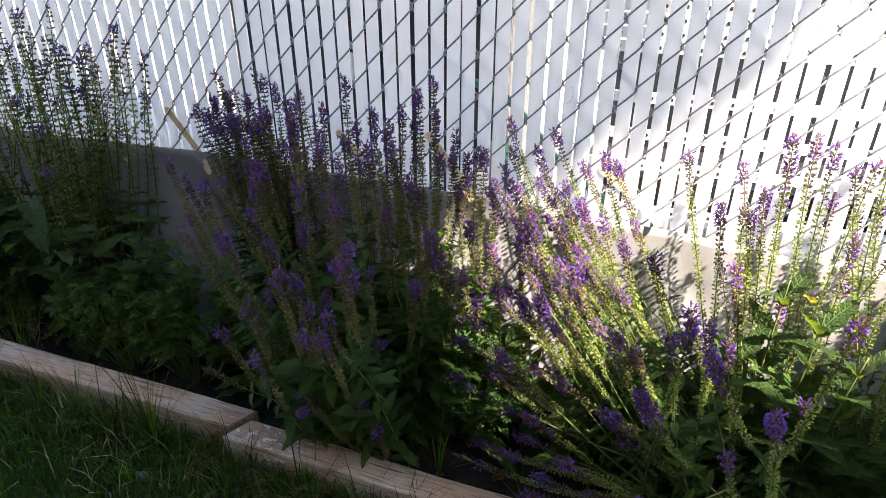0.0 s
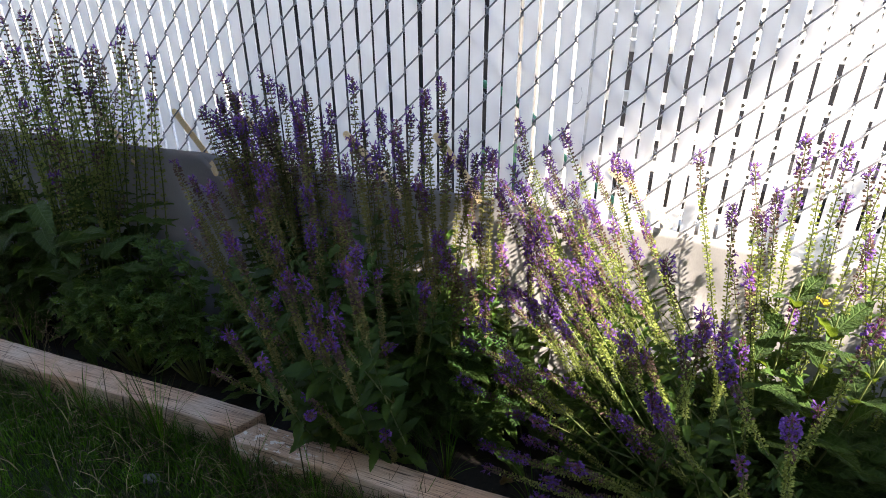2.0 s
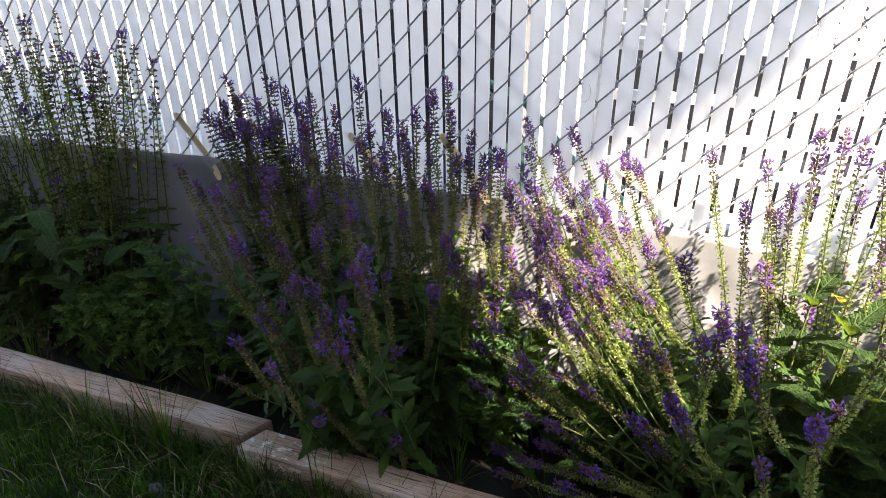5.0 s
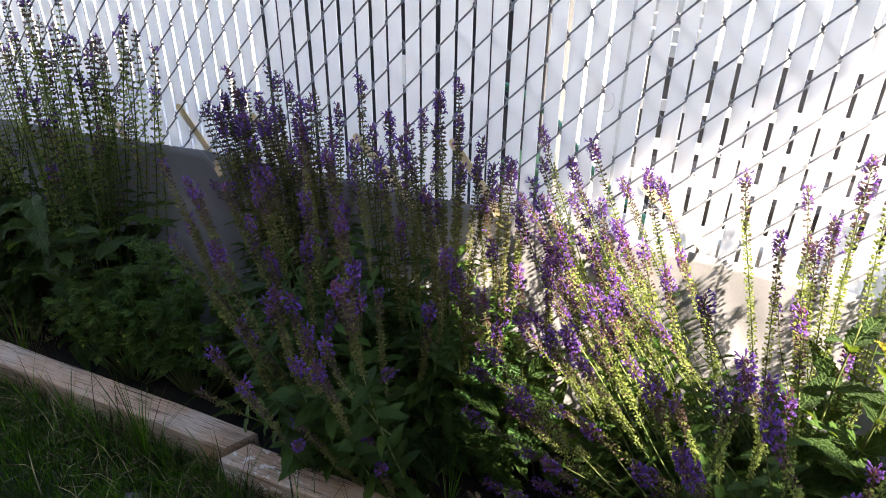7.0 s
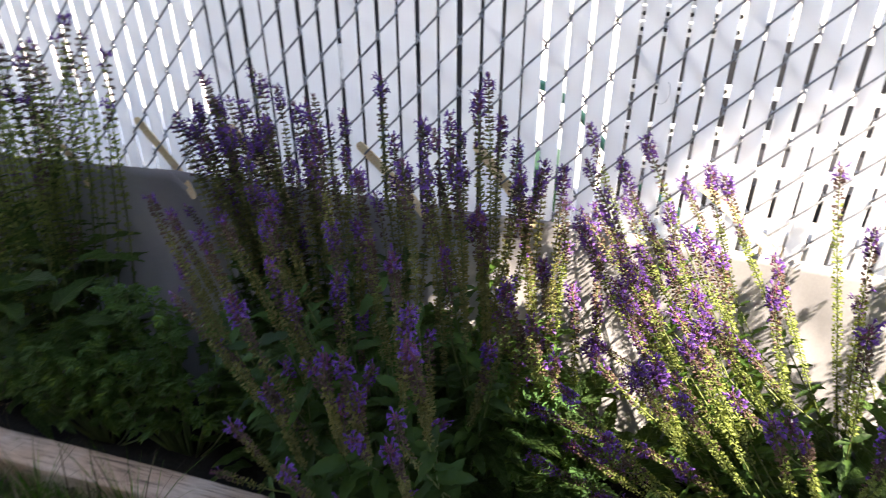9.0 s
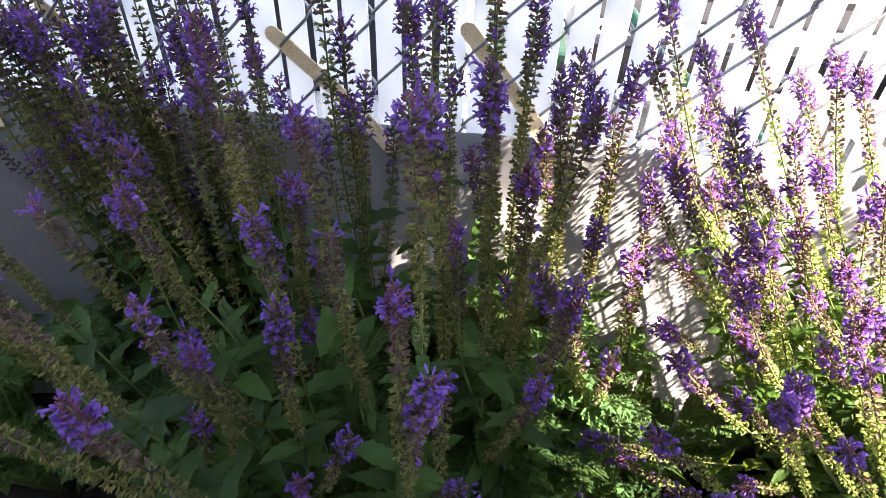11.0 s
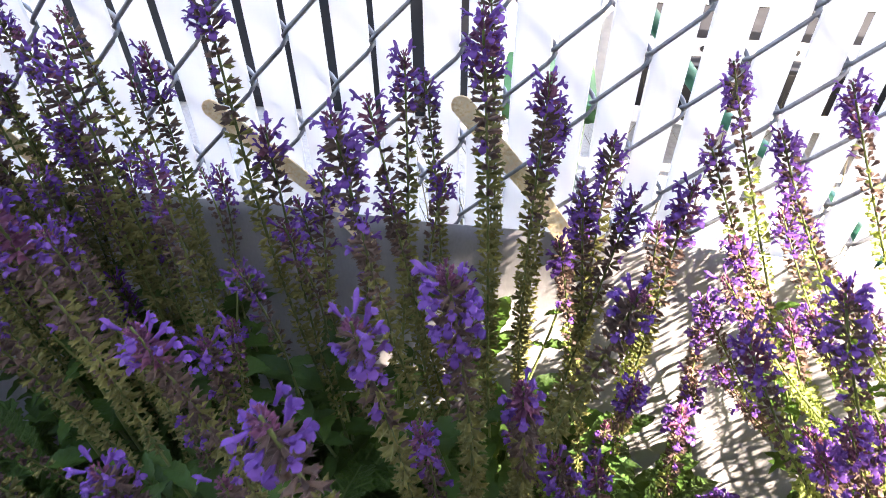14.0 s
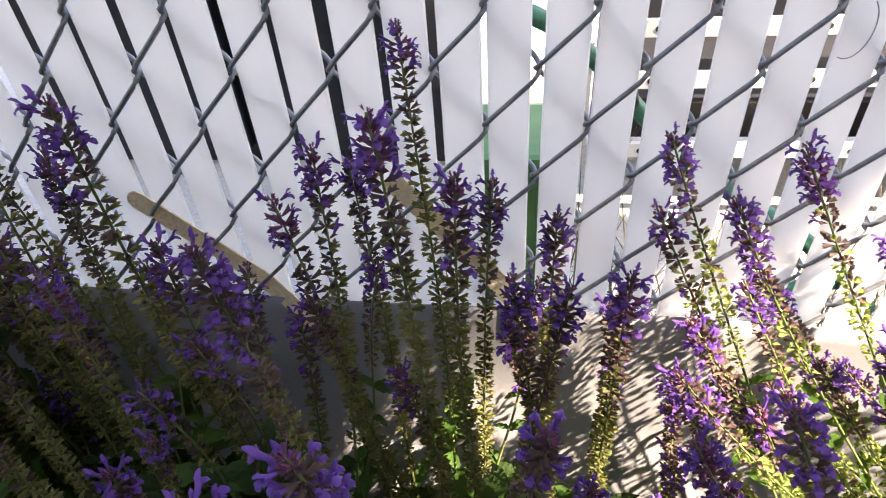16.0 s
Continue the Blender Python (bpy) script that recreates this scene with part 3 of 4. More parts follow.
def lobed_template(seed):
    """A deeply cut leaf: a stalk, two pairs of side lobes and an end lobe, each with three blunt teeth."""
    rnd = random.Random(seed)
    half = [(0.0, 0.15), (0.30, 0.26), (0.60, 0.34), (0.74, 0.42), (0.76, 0.22), (1.0, 0.09)]
    v, f = [(0, -0.016, 0), (0, 0.016, 0), (0.62, 0.02, 0), (0.62, -0.02, 0)], [(0, 1, 2, 3)]
    for t, ang, size in ((0.30, 68, 0.34), (0.30, -68, 0.34), (0.50, 48, 0.42), (0.50, -48, 0.42), (0.56, 0, 0.46)):
        a, size, b = radians(ang + rnd.uniform(-9, 9)), size * rnd.uniform(0.9, 1.12), len(v)
        for k, sign in enumerate((0, 1, -1)):
            for p, q in ([(0.0, 0.0), (0.55, 0.0), (1.02, 0.0)] if k == 0 else half):
                q *= sign
                v.append((t + size * (p * math.cos(a) - q * math.sin(a)), size * (p * math.sin(a) + q * math.cos(a)), 0.10 * abs(q) * size))
        for first in (3, 9):
            rim = [b] + [b + first + k for k in range(6)] + [b + 2]
            f += [(b + 1, rim[k], rim[k + 1]) for k in range(len(rim) - 1)]
    v = np.array(v, dtype=float)
    v[:, 2] += 0.22 * np.abs(v[:, 1]) - 0.34 * v[:, 0] ** 2
    return v, f


def small_calyx():
    v = [(0, 0, 0)] + [(0.27 * math.cos(a), 0.27 * math.sin(a), 0.66 + (0.34 if k % 2 else 0.08)) for k, a in enumerate(np.linspace(0, 2 * math.pi, 6, endpoint=False))]
    return np.array(v), [(0, 1 + (k + 1) % 6, 1 + k) for k in range(6)]


CALYX, BLOSSOM, CALYX_FAR = calyx_template(), blossom_template(), small_calyx()
SMALL_LEAF = leaf_template(0.25, 0.09, 0.35, 0.5, 12, 3)


def frame_of(z_axis, x_hint, scale, at):
    z = z_axis / np.linalg.norm(z_axis)
    y = np.cross(z, x_hint)
    y /= np.linalg.norm(y) + 1e-9
    x = np.cross(y, z)
    return np.column_stack((x * scale, y * scale, z * scale, at))


def stem_curve(base, tip, rnd, bow=0.5, n=30):
    """From the root to the tip: leaning out first, then turning up."""
    b, t = np.asarray(base, float), np.asarray(tip, float)
    d = t - b
    mid = b + d * np.array((bow + 0.08, bow + 0.08, bow - 0.06)) + np.array([rnd.uniform(-0.015, 0.015) for _ in range(3)])
    s = np.linspace(0, 1, n)[:, None]
    p = (1 - s) ** 2 * b + 2 * s * (1 - s) * mid + s * s * t
    wob = rnd.uniform(0, 6.28)
    p[:, 0] += 0.004 * np.sin(s[:, 0] * 9 + wob) * s[:, 0]
    p[:, 1] += 0.004 * np.cos(s[:, 0] * 8 + wob) * s[:, 0]
    return p


def build_spike(plant, root, tip, rnd, bloom=1.0, whorl_len=0.30, dense=1.0, size=1.0, bow=0.5, dusk=0.13, far=False, calyx=None, airy=1.0, budding=False):
    """One flowering stem: stalk with whorled calyces, small leaf pairs below, and violet blossoms at the top."""
    origin = np.array(plant.location)
    p = stem_curve(np.asarray(root) - origin, np.asarray(tip) - origin, rnd, bow)
    seg = np.linalg.norm(np.diff(p, axis=0), axis=1)
    run = np.concatenate([[0], np.cumsum(seg)])
    total = run[-1]

    def at(s):
        q = np.array([np.interp(s, run, p[:, k]) for k in range(3)])
        q2 = np.array([np.interp(min(s + 0.006, total), run, p[:, k]) for k in range(3)])
        q1 = np.array([np.interp(max(s - 0.006, 0), run, p[:, k]) for k in range(3)])
        t = q2 - q1
        return q, t / (np.linalg.norm(t) + 1e-9)

    stalk, flowers = Shape(), Shape()
    stalk.add(*tube(p, np.linspace(0.0022, 0.0008, len(p)) * size, 5), 0)
    long = min(whorl_len, total * 0.74)
    bloom_len = bloom * rnd.uniform(0.028, 0.060)
    bud = bloom_len * rnd.uniform(0.5, 0.9) if budding or rnd.random() < 0.5 else 0.009
    pace = rnd.uniform(0.8, 1.25)
    open_share = rnd.uniform(0.28, 0.5) if budding else rnd.uniform(0.5, 0.85)
    s, turn = total - 0.001, rnd.uniform(0, 6)
    while s > total - long:
        q, t = at(s)
        k = (total - s)
        f = min(1.0, 0.40 + k / 0.030)
        side = np.cross(t, (0.3, 0.9, 0.2))
        side /= np.linalg.norm(side)
        other = np.cross(t, side)
        turn += 0.52 + rnd.uniform(-0.15, 0.15)
        fade = 1.0 if k < long * 0.8 else 0.8
        rise = rnd.uniform(0.10, 0.32)
        for c in range(6):
            if rnd.random() > 0.92 * dense:
                continue
            a = turn + 2 * math.pi * c / 6 + rnd.uniform(-0.22, 0.22)
            out = math.cos(a) * side + math.sin(a) * other
            tilt = rise + rnd.uniform(-0.06, 0.16) if k > 0.012 else 1.5
            way = out + t * tilt
            length = 0.0075 * f * fade * size * rnd.uniform(0.75, 1.22)
            stalk.many(CALYX_FAR if far else CALYX, [frame_of(way, t, length, q + out * 0.0012 + t * rnd.gauss(0, 0.0009))], 4 if k < bud else 2 if rnd.random() < 1.0 - (k - bloom_len - 0.01) / dusk else 1)
            open_now = 0.008 < k < bloom_len and rnd.random() < open_share
            if open_now or (bloom_len < k < bloom_len + 0.05 * bloom and rnd.random() < 0.04):
                flowers.many(BLOSSOM, [frame_of(out + t * rnd.uniform(0.2, 0.9), t, 0.0084 * size * rnd.uniform(0.75, 1.2), q + way * 0.005)], 0)
        gap = pace * airy * (0.0038 + 0.0044 * min(1.0, k / 0.05)) * rnd.uniform(0.92, 1.08) * (1.2 if k > long * 0.75 else 1)
        s -= gap * size
    s = total - long - 0.02
    while s > 0.05:
        q, t = at(s)
        a = rnd.uniform(0, 6.28)
        side = np.cross(t, (math.cos(a), math.sin(a), 0.1))
        side /= np.linalg.norm(side)
        for sign in (1, -1):
            d = side * sign + t * 0.5
            x = d / np.linalg.norm(d)
            y = np.cross(t, x)
            y /= np.linalg.norm(y)
            z = np.cross(x, y)
            length = rnd.uniform(0.025, 0.06) * (0.6 if far else 1.0)
            stalk.many(SMALL_LEAF, [np.column_stack((x * length, y * length, z * length, q))], 3)
        s -= rnd.uniform(0.028, 0.05)
    spike = child("flower_spike", stalk.mesh("flower_spike", [M_STEM, calyx, M_CALYX_DARK, M_LEAF, M_BUD]), plant)
    if flowers.n:
        child("blossoms", flowers.mesh("blossoms", [M_PETAL]), spike, label="violet-blue two-lipped blossoms")
    return spike


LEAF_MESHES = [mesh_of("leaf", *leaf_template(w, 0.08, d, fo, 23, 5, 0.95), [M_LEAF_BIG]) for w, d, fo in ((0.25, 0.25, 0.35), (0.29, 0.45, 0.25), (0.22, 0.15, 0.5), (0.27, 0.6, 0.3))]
MUM_MESHES = [mesh_of("leaf", *lobed_template(k), [M_MUM]) for k in range(4)]


def place_leaf(parent, meshes, rnd, at, heading, rise, size, roll=0.0):
    """at is in the plant's own space; heading and rise in degrees."""
    m = pose(*at, 0, 0, heading) @ pose(0, 0, 0, roll, -rise, 0) @ Matrix.Scale(size, 4)
    child("leaf", rnd.choice(meshes), parent, m)


def build_salvia(at, tips, seed, label, spread=0.05, leaves=70, reach=0.2, tall=0.24, whorl_len=0.42, bloom=1.0, size=1.0, bow=0.5, extra=0, dusk=0.085, far_off=False, wide=False, parallel=0.3, drift=0.0, green=False, airy=1.0, branch=0.3):
    rnd = random.Random(seed)
    plant = thing("salvia_plant", at, label, "salvia", "salvia plants in the bed")
    tips = list(tips)
    far = tips[:] if wide else [p for p in tips if p[0] < -0.3 or p[0] > 0.25 or p[1] < -0.3] or tips
    own = len(tips)
    for _ in range(extra):
        p, q, s = rnd.choice(far), rnd.choice(far), rnd.random()
        tips.append(tuple(u + (w - u) * s + rnd.gauss(0, 0.035) - (0.07 * rnd.random() if k == 2 else 0) for k, (u, w) in enumerate(zip(p, q))))
        tips[-1] = (tips[-1][0], min(tips[-1][1], -0.03), max(0.12, tips[-1][2]))
    for n, tip in enumerate(tips):
        root = (at[0] + rnd.gauss(0, spread) + parallel * (tip[0] - at[0]), min(-0.11, max(-0.36, at[1] + rnd.gauss(0, spread * 0.7) + parallel * (tip[1] - at[1]))), at[2])
        b = bloom * rnd.choice((0.4, 0.8, 1.0, 1.0, 1.2))
        # green picks the paler calyx that has sun glow in its colour.
        build_spike(plant, root, tip, rnd, b, whorl_len * rnd.uniform(0.8, 1.15), rnd.choice((0.85, 1.0, 1.0)), size * rnd.uniform(0.88, 1.12), bow + rnd.uniform(-0.14, 0.14), dusk, far_off, M_CALYX_PALE_LIT if green else M_CALYX, airy * (0.82 if tip[1] < -0.29 and tip[2] > 0.62 and not green else 1.0), tip[1] < -0.29 and tip[2] > 0.62 and rnd.random() < 0.7)
        if rnd.random() < branch:
            fork = [u + (w - u) * 0.42 for u, w in zip(root, tip)]
            side_tip = (tip[0] + rnd.gauss(0, 0.04), min(-0.03, tip[1] + rnd.gauss(0, 0.035)), tip[2] - rnd.uniform(0.07, 0.17))
            if side_tip[2] > fork[2] + 0.06:
                build_spike(plant, fork, side_tip, rnd, b, rnd.uniform(0.10, 0.18), 0.95, size * 0.85, 0.45, dusk, True, M_CALYX_PALE_LIT if green else M_CALYX, airy)
    for _ in range(leaves):
        a = rnd.uniform(0, 360)
        r = reach * math.sqrt(rnd.random())
        z = 0.02 + tall * rnd.random() ** 1.2 * (1 - 0.4 * r / reach)
        x, y = drift + r * math.cos(radians(a)), 0.8 * r * math.sin(radians(a))
        y = min(max(at[1] + y, -0.27), -0.10) - at[1]
        heading, long = a + rnd.uniform(-50, 50), rnd.uniform(0.06, 0.13)
        if at[1] + y + long * math.sin(radians(heading)) < -0.33:
            heading = -heading
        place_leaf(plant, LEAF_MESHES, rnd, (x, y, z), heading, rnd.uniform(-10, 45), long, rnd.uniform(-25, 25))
    return plant


TIPS_BACK = [(-0.576, -0.10, 0.717), (-0.60, -0.05, 0.71), (-0.564, -0.04, 0.721), (-0.525, -0.05, 0.741), (-0.46, -0.10, 0.769), (-0.44, -0.035, 0.804),
             (-0.437, -0.03, 0.788), (-0.444, -0.075, 0.753), (-0.43, -0.035, 0.71), (-0.351, -0.07, 0.756), (-0.306, -0.107, 0.762), (-0.344, -0.03, 0.751),
             (-0.308, -0.03, 0.702), (-0.313, -0.06, 0.77),
             (-0.264, -0.07, 0.748), (-0.314, -0.10, 0.716), (-0.157, -0.17, 0.837), (-0.144, -0.156, 0.742), (-0.39, -0.12, 0.74), (-0.50, -0.14, 0.70), (-0.40, -0.18, 0.69), (-0.064, -0.08, 0.76), (-0.135, -0.08, 0.657), (-0.162, -0.08, 0.626), (-0.113, -0.08, 0.603)]
TIPS_FRONT = [(-0.395, -0.414, 0.729), (-0.178, -0.351, 0.675), (-0.119, -0.338, 0.655), (-0.062, -0.424, 0.693), (-0.298, -0.453, 0.71), (-0.326, -0.494, 0.635),
              (-0.251, -0.493, 0.641), (-0.42, -0.37, 0.60), (-0.135, -0.528, 0.586), (-0.089, -0.536, 0.607), (-0.236, -0.471, 0.472), (-0.153, -0.585, 0.467),
              (-0.081, -0.503, 0.53), (-0.033, -0.441, 0.624), (-0.032, -0.38, 0.543), (-0.005, -0.553, 0.66), (-0.012, -0.594, 0.55), (-0.138, -0.321, 0.755),
              (-0.35, -0.33, 0.66), (-0.27, -0.34, 0.69), (-0.47, -0.30, 0.64), (-0.31, -0.26, 0.67), (-0.25, -0.24, 0.72), (-0.188, -0.231, 0.62),
              (-0.129, -0.50, 0.318), (-0.028, -0.46, 0.304), (0.012, -0.46, 0.223), (-0.211, -0.297, 0.80), (-0.227, -0.153, 0.717), (-0.055, -0.383, 0.80), (0.079, -0.323, 0.611), (-0.277, -0.52, 0.441), (-0.225, -0.50, 0.507), (0.061, -0.35, 0.514)]
TIPS_MID = [(-0.012, -0.03, 0.818), (-0.063, -0.035, 0.721), (-0.08, -0.22, 0.794), (-0.081, -0.124, 0.665), (-0.014, -0.146, 0.819),
            (0.028, -0.146, 0.782), (-0.089, -0.109, 0.741), (-0.048, -0.312, 0.76), (-0.011, -0.305, 0.787), (0.043, -0.048, 0.711), (0.092, -0.035, 0.674), (0.061, -0.127, 0.702),
            (0.024, -0.295, 0.702), (0.073, -0.261, 0.734), (-0.02, -0.12, 0.60), (0.089, -0.136, 0.694), (0.123, -0.137, 0.706)]
TIPS_LEAN = [(0.158, -0.045, 0.75), (0.16, -0.035, 0.684), (0.241, -0.035, 0.73), (0.214, -0.03, 0.687), (0.182, -0.095, 0.634), (0.175, -0.094, 0.556), (0.226, -0.056, 0.633),
             (0.158, -0.21, 0.663), (0.222, -0.142, 0.594), (0.184, -0.232, 0.715), (0.316, -0.046, 0.67), (0.377, -0.04, 0.677),
             (0.354, -0.03, 0.687), (0.249, -0.109, 0.569), (0.287, -0.131, 0.657), (0.326, -0.23, 0.664), (0.425, -0.228, 0.644), (0.415, -0.298, 0.636), (0.314, -0.341, 0.56),
             (0.242, -0.317, 0.466), (0.289, -0.321, 0.489), (0.189, -0.284, 0.489), (0.171, -0.247, 0.254), (0.465, -0.46, 0.70), (0.53, -0.44, 0.61), (0.226, -0.237, 0.618), (0.525, -0.51, 0.635), (0.548, -0.50, 0.628), (0.50, -0.50, 0.60), (0.555, -0.53, 0.595), (0.29, -0.20, 0.60), (0.37, -0.16, 0.60), (0.34, -0.28, 0.55), (0.20, -0.36, 0.36),
             (0.155, -0.16, 0.648), (0.259, -0.12, 0.62)]
TIPS_RIGHT = [(0.509, -0.126, 0.742), (0.616, -0.04, 0.703), (0.63, -0.12, 0.64), (0.61, -0.18, 0.673), (0.577, -0.115, 0.645), (0.589, -0.375, 0.661), (0.761, -0.318, 0.384),
              (0.66, -0.15, 0.80), (0.70, -0.14, 0.80), (0.74, -0.12, 0.78), (0.68, -0.10, 0.74), (0.80, -0.15, 0.77), (0.86, -0.20, 0.70), (0.78, -0.22, 0.66), (0.90, -0.28, 0.62), (0.63, -0.62, 0.59), (0.73, -0.50, 0.674), (0.60, -0.56, 0.45)]
TIPS_END = [(0.84, -0.06, 0.80), (0.88, -0.10, 0.76), (0.92, -0.05, 0.82), (0.97, -0.08, 0.78), (1.02, -0.05, 0.80), (1.06, -0.12, 0.74), (0.90, -0.16, 0.70), (0.95, -0.04, 0.68),
            (1.10, -0.06, 0.76), (0.80, -0.05, 0.72), (0.86, -0.04, 0.66), (1.00, -0.18, 0.66), (1.14, -0.10, 0.70), (0.88, -0.24, 0.58), (0.98, -0.28, 0.60), (0.92, -0.36, 0.60), (1.0, -0.40, 0.70), (1.10, -0.38, 0.75), (1.15, -0.30, 0.72), (1.05, -0.45, 0.60), (0.95, -0.42, 0.50), (1.2, -0.42, 0.70), (1.12, -0.50, 0.62)]
TIPS_LEFT = [(-1.148, -0.06, 0.89), (-0.93, -0.12, 0.865), (-0.80, -0.06, 0.88), (-0.845, -0.04, 0.833), (-0.816, -0.04, 0.809), (-0.87, -0.06, 0.83), (-0.979, -0.05, 0.738),
             (-0.982, -0.06, 0.82), (-1.02, -0.09, 0.87), (-1.08, -0.08, 0.83), (-1.13, -0.10, 0.79), (-1.2, -0.08, 0.86), (-0.93, -0.04, 0.70), (-0.90, -0.10, 0.63), (-1.05, -0.16, 0.72),
             (-1.25, -0.12, 0.80), (-1.32, -0.10, 0.84), (-1.15, -0.18, 0.66), (-0.96, -0.2, 0.55), (-1.4, -0.12, 0.78), (-1.1, -0.05, 0.76), (-1.03, -0.13, 0.64),
             (-1.082, -0.07, 0.907), (-0.969, -0.06, 0.918), (-0.898, -0.06, 0.83), (-0.77, -0.05, 0.853), (-0.736, -0.05, 0.816), (-0.846, -0.09, 0.794), (-0.939, -0.1, 0.817)]
TIPS_SPRAWL = [(0.158, -0.36, 0.463), (0.251, -0.36, 0.526), (0.282, -0.33, 0.512), (0.416, -0.42, 0.515), (0.464, -0.42, 0.502), (0.367, -0.50, 0.298), (0.203, -0.45, 0.184), (0.338, -0.28, 0.542), (0.228, -0.40, 0.43),
               (0.25, -0.42, 0.20), (0.30, -0.46, 0.15), (0.36, -0.44, 0.24), (0.18, -0.38, 0.17), (0.28, -0.40, 0.29), (0.41, -0.47, 0.20), (0.22, -0.34, 0.12), (0.33, -0.37, 0.36), (0.46, -0.44, 0.33)]
TIPS_FILL = [(0.05, -0.08, 0.60), (0.13, -0.07, 0.62), (0.16, -0.17, 0.52), (0.10, -0.20, 0.46), (0.06, -0.24, 0.54), (0.15, -0.24, 0.42), (0.20, -0.06, 0.52), (0.12, -0.12, 0.40), (0.03, -0.16, 0.46)]
build_salvia((-0.20, -0.19, 0.02), TIPS_BACK, 11, "bushy violet salvia with tall spikes leaning against the fence", leaves=240, reach=0.26, tall=0.40, extra=26, drift=-0.06, parallel=0.45, whorl_len=0.31, bloom=0.85, airy=1.25)
build_salvia((-0.12, -0.25, 0.02), TIPS_FRONT, 12, "violet salvia sprawling forward over the edging timber", leaves=120, reach=0.20, tall=0.36, extra=7, drift=0.0, parallel=0.45, size=0.92, whorl_len=0.22, bloom=0.82, branch=0.45)
build_salvia((0.03, -0.17, 0.02), TIPS_MID, 13, "upright violet salvia with long green seed spikes", leaves=140, tall=0.34, extra=0, whorl_len=0.34)
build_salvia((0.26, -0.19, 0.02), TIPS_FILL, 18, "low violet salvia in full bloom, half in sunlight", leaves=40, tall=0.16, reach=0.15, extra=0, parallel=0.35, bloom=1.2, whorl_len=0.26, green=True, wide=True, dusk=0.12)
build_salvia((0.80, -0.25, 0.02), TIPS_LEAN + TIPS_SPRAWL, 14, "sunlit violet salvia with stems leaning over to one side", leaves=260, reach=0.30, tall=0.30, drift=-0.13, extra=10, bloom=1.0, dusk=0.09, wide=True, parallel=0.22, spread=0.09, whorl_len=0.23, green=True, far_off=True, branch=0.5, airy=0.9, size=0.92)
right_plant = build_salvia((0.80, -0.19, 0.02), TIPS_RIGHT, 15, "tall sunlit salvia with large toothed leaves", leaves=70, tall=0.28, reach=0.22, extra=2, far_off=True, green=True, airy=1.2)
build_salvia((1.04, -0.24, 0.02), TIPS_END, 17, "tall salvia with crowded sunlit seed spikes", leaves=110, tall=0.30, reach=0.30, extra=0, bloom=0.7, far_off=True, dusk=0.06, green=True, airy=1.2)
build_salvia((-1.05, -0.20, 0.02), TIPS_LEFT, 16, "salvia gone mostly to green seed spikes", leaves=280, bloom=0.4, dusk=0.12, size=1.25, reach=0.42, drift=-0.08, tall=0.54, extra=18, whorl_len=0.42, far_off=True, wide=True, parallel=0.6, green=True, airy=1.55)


build_salvia((-1.46, -0.21, 0.02), [(x - 0.38, y - 0.02, z - 0.03) for x, y, z in TIPS_LEFT[4:]], 19, "green salvia past flowering at the end of the bed", leaves=180, bloom=0.3, dusk=0.02, reach=0.30, tall=0.50, extra=6, whorl_len=0.36, far_off=True, wide=True, parallel=0.6, green=True, airy=1.6, branch=0.2)


def build_shoot(plant, root, tip, seed):
    """A young stem without flowers, with broad leaf pairs set crosswise."""
    rnd = random.Random(seed)
    origin = np.array(plant.location)
    p = stem_curve(np.asarray(root) - origin, np.asarray(tip) - origin, rnd, 0.5, 24)
    child("stem", mesh_of("stem", *tube(p, np.linspace(0.0032, 0.0014, 24), 6), [M_STEM]), plant)
    turn = rnd.uniform(0, 90)
    for k in range(6, 24, 3):
        turn += 90
        for half_turn in (0, 180):
            place_leaf(plant, LEAF_MESHES, rnd, tuple(p[k]), turn + half_turn + rnd.uniform(-15, 15), rnd.uniform(15, 45) + k, rnd.uniform(0.9, 1.2) * (0.150 - 0.0032 * k), rnd.uniform(-15, 15))


for k, (root, tip) in enumerate((((0.72, -0.21, 0.02), (0.70, -0.22, 0.56)), ((0.74, -0.23, 0.02), (0.77, -0.24, 0.52)), ((0.71, -0.22, 0.02), (0.65, -0.25, 0.44)), ((0.78, -0.24, 0.02), (0.84, -0.28, 0.47)))):
    build_shoot(right_plant, root, tip, 60 + k)


build_shade_tree()


# ---- chrysanthemums ----
def build_mum(at, radius, height, count, seed, label, size=(0.03, 0.05), crowd=0.22):
    rnd = random.Random(seed)
    plant = thing("chrysanthemum_plant", at, label, "chrysanthemum", "chrysanthemums in the bed")
    tops = []
    for _ in range(max(12, count // 12)):
        a, r = rnd.uniform(0, 6.28), radius * math.sqrt(rnd.random())
        z = height * (1 - 0.55 * (r / radius) ** 2) * rnd.uniform(0.75, 1.0)
        tip = np.array((r * math.cos(a), max(-0.045, 0.75 * r * math.sin(a)), z))
        p = stem_curve((tip[0] * 0.2, tip[1] * 0.2, 0.0), tip, rnd, 0.5, 10)
        child("stem", mesh_of("stem", *tube(p, np.linspace(0.0026, 0.0012, 10), 5), [M_STEM]), plant)
        tops.append(p)
    for k in range(count):
        p = tops[k % len(tops)]
        s = rnd.random() ** crowd
        q = p[min(9, int(s * 9.99))]
        place_leaf(plant, MUM_MESHES, rnd, tuple(q), rnd.uniform(0, 360), rnd.uniform(-15, 55), rnd.uniform(*size), rnd.uniform(-25, 25))
    return plant


build_mum((-0.61, -0.25, 0.02), 0.20, 0.46, 560, 21, "bushy green chrysanthemum with lobed leaves, not in flower", (0.024, 0.041))
build_mum((-0.80, -0.26, 0.02), 0.22, 0.36, 420, 23, "low bushy chrysanthemum with dark lobed leaves", (0.022, 0.038))
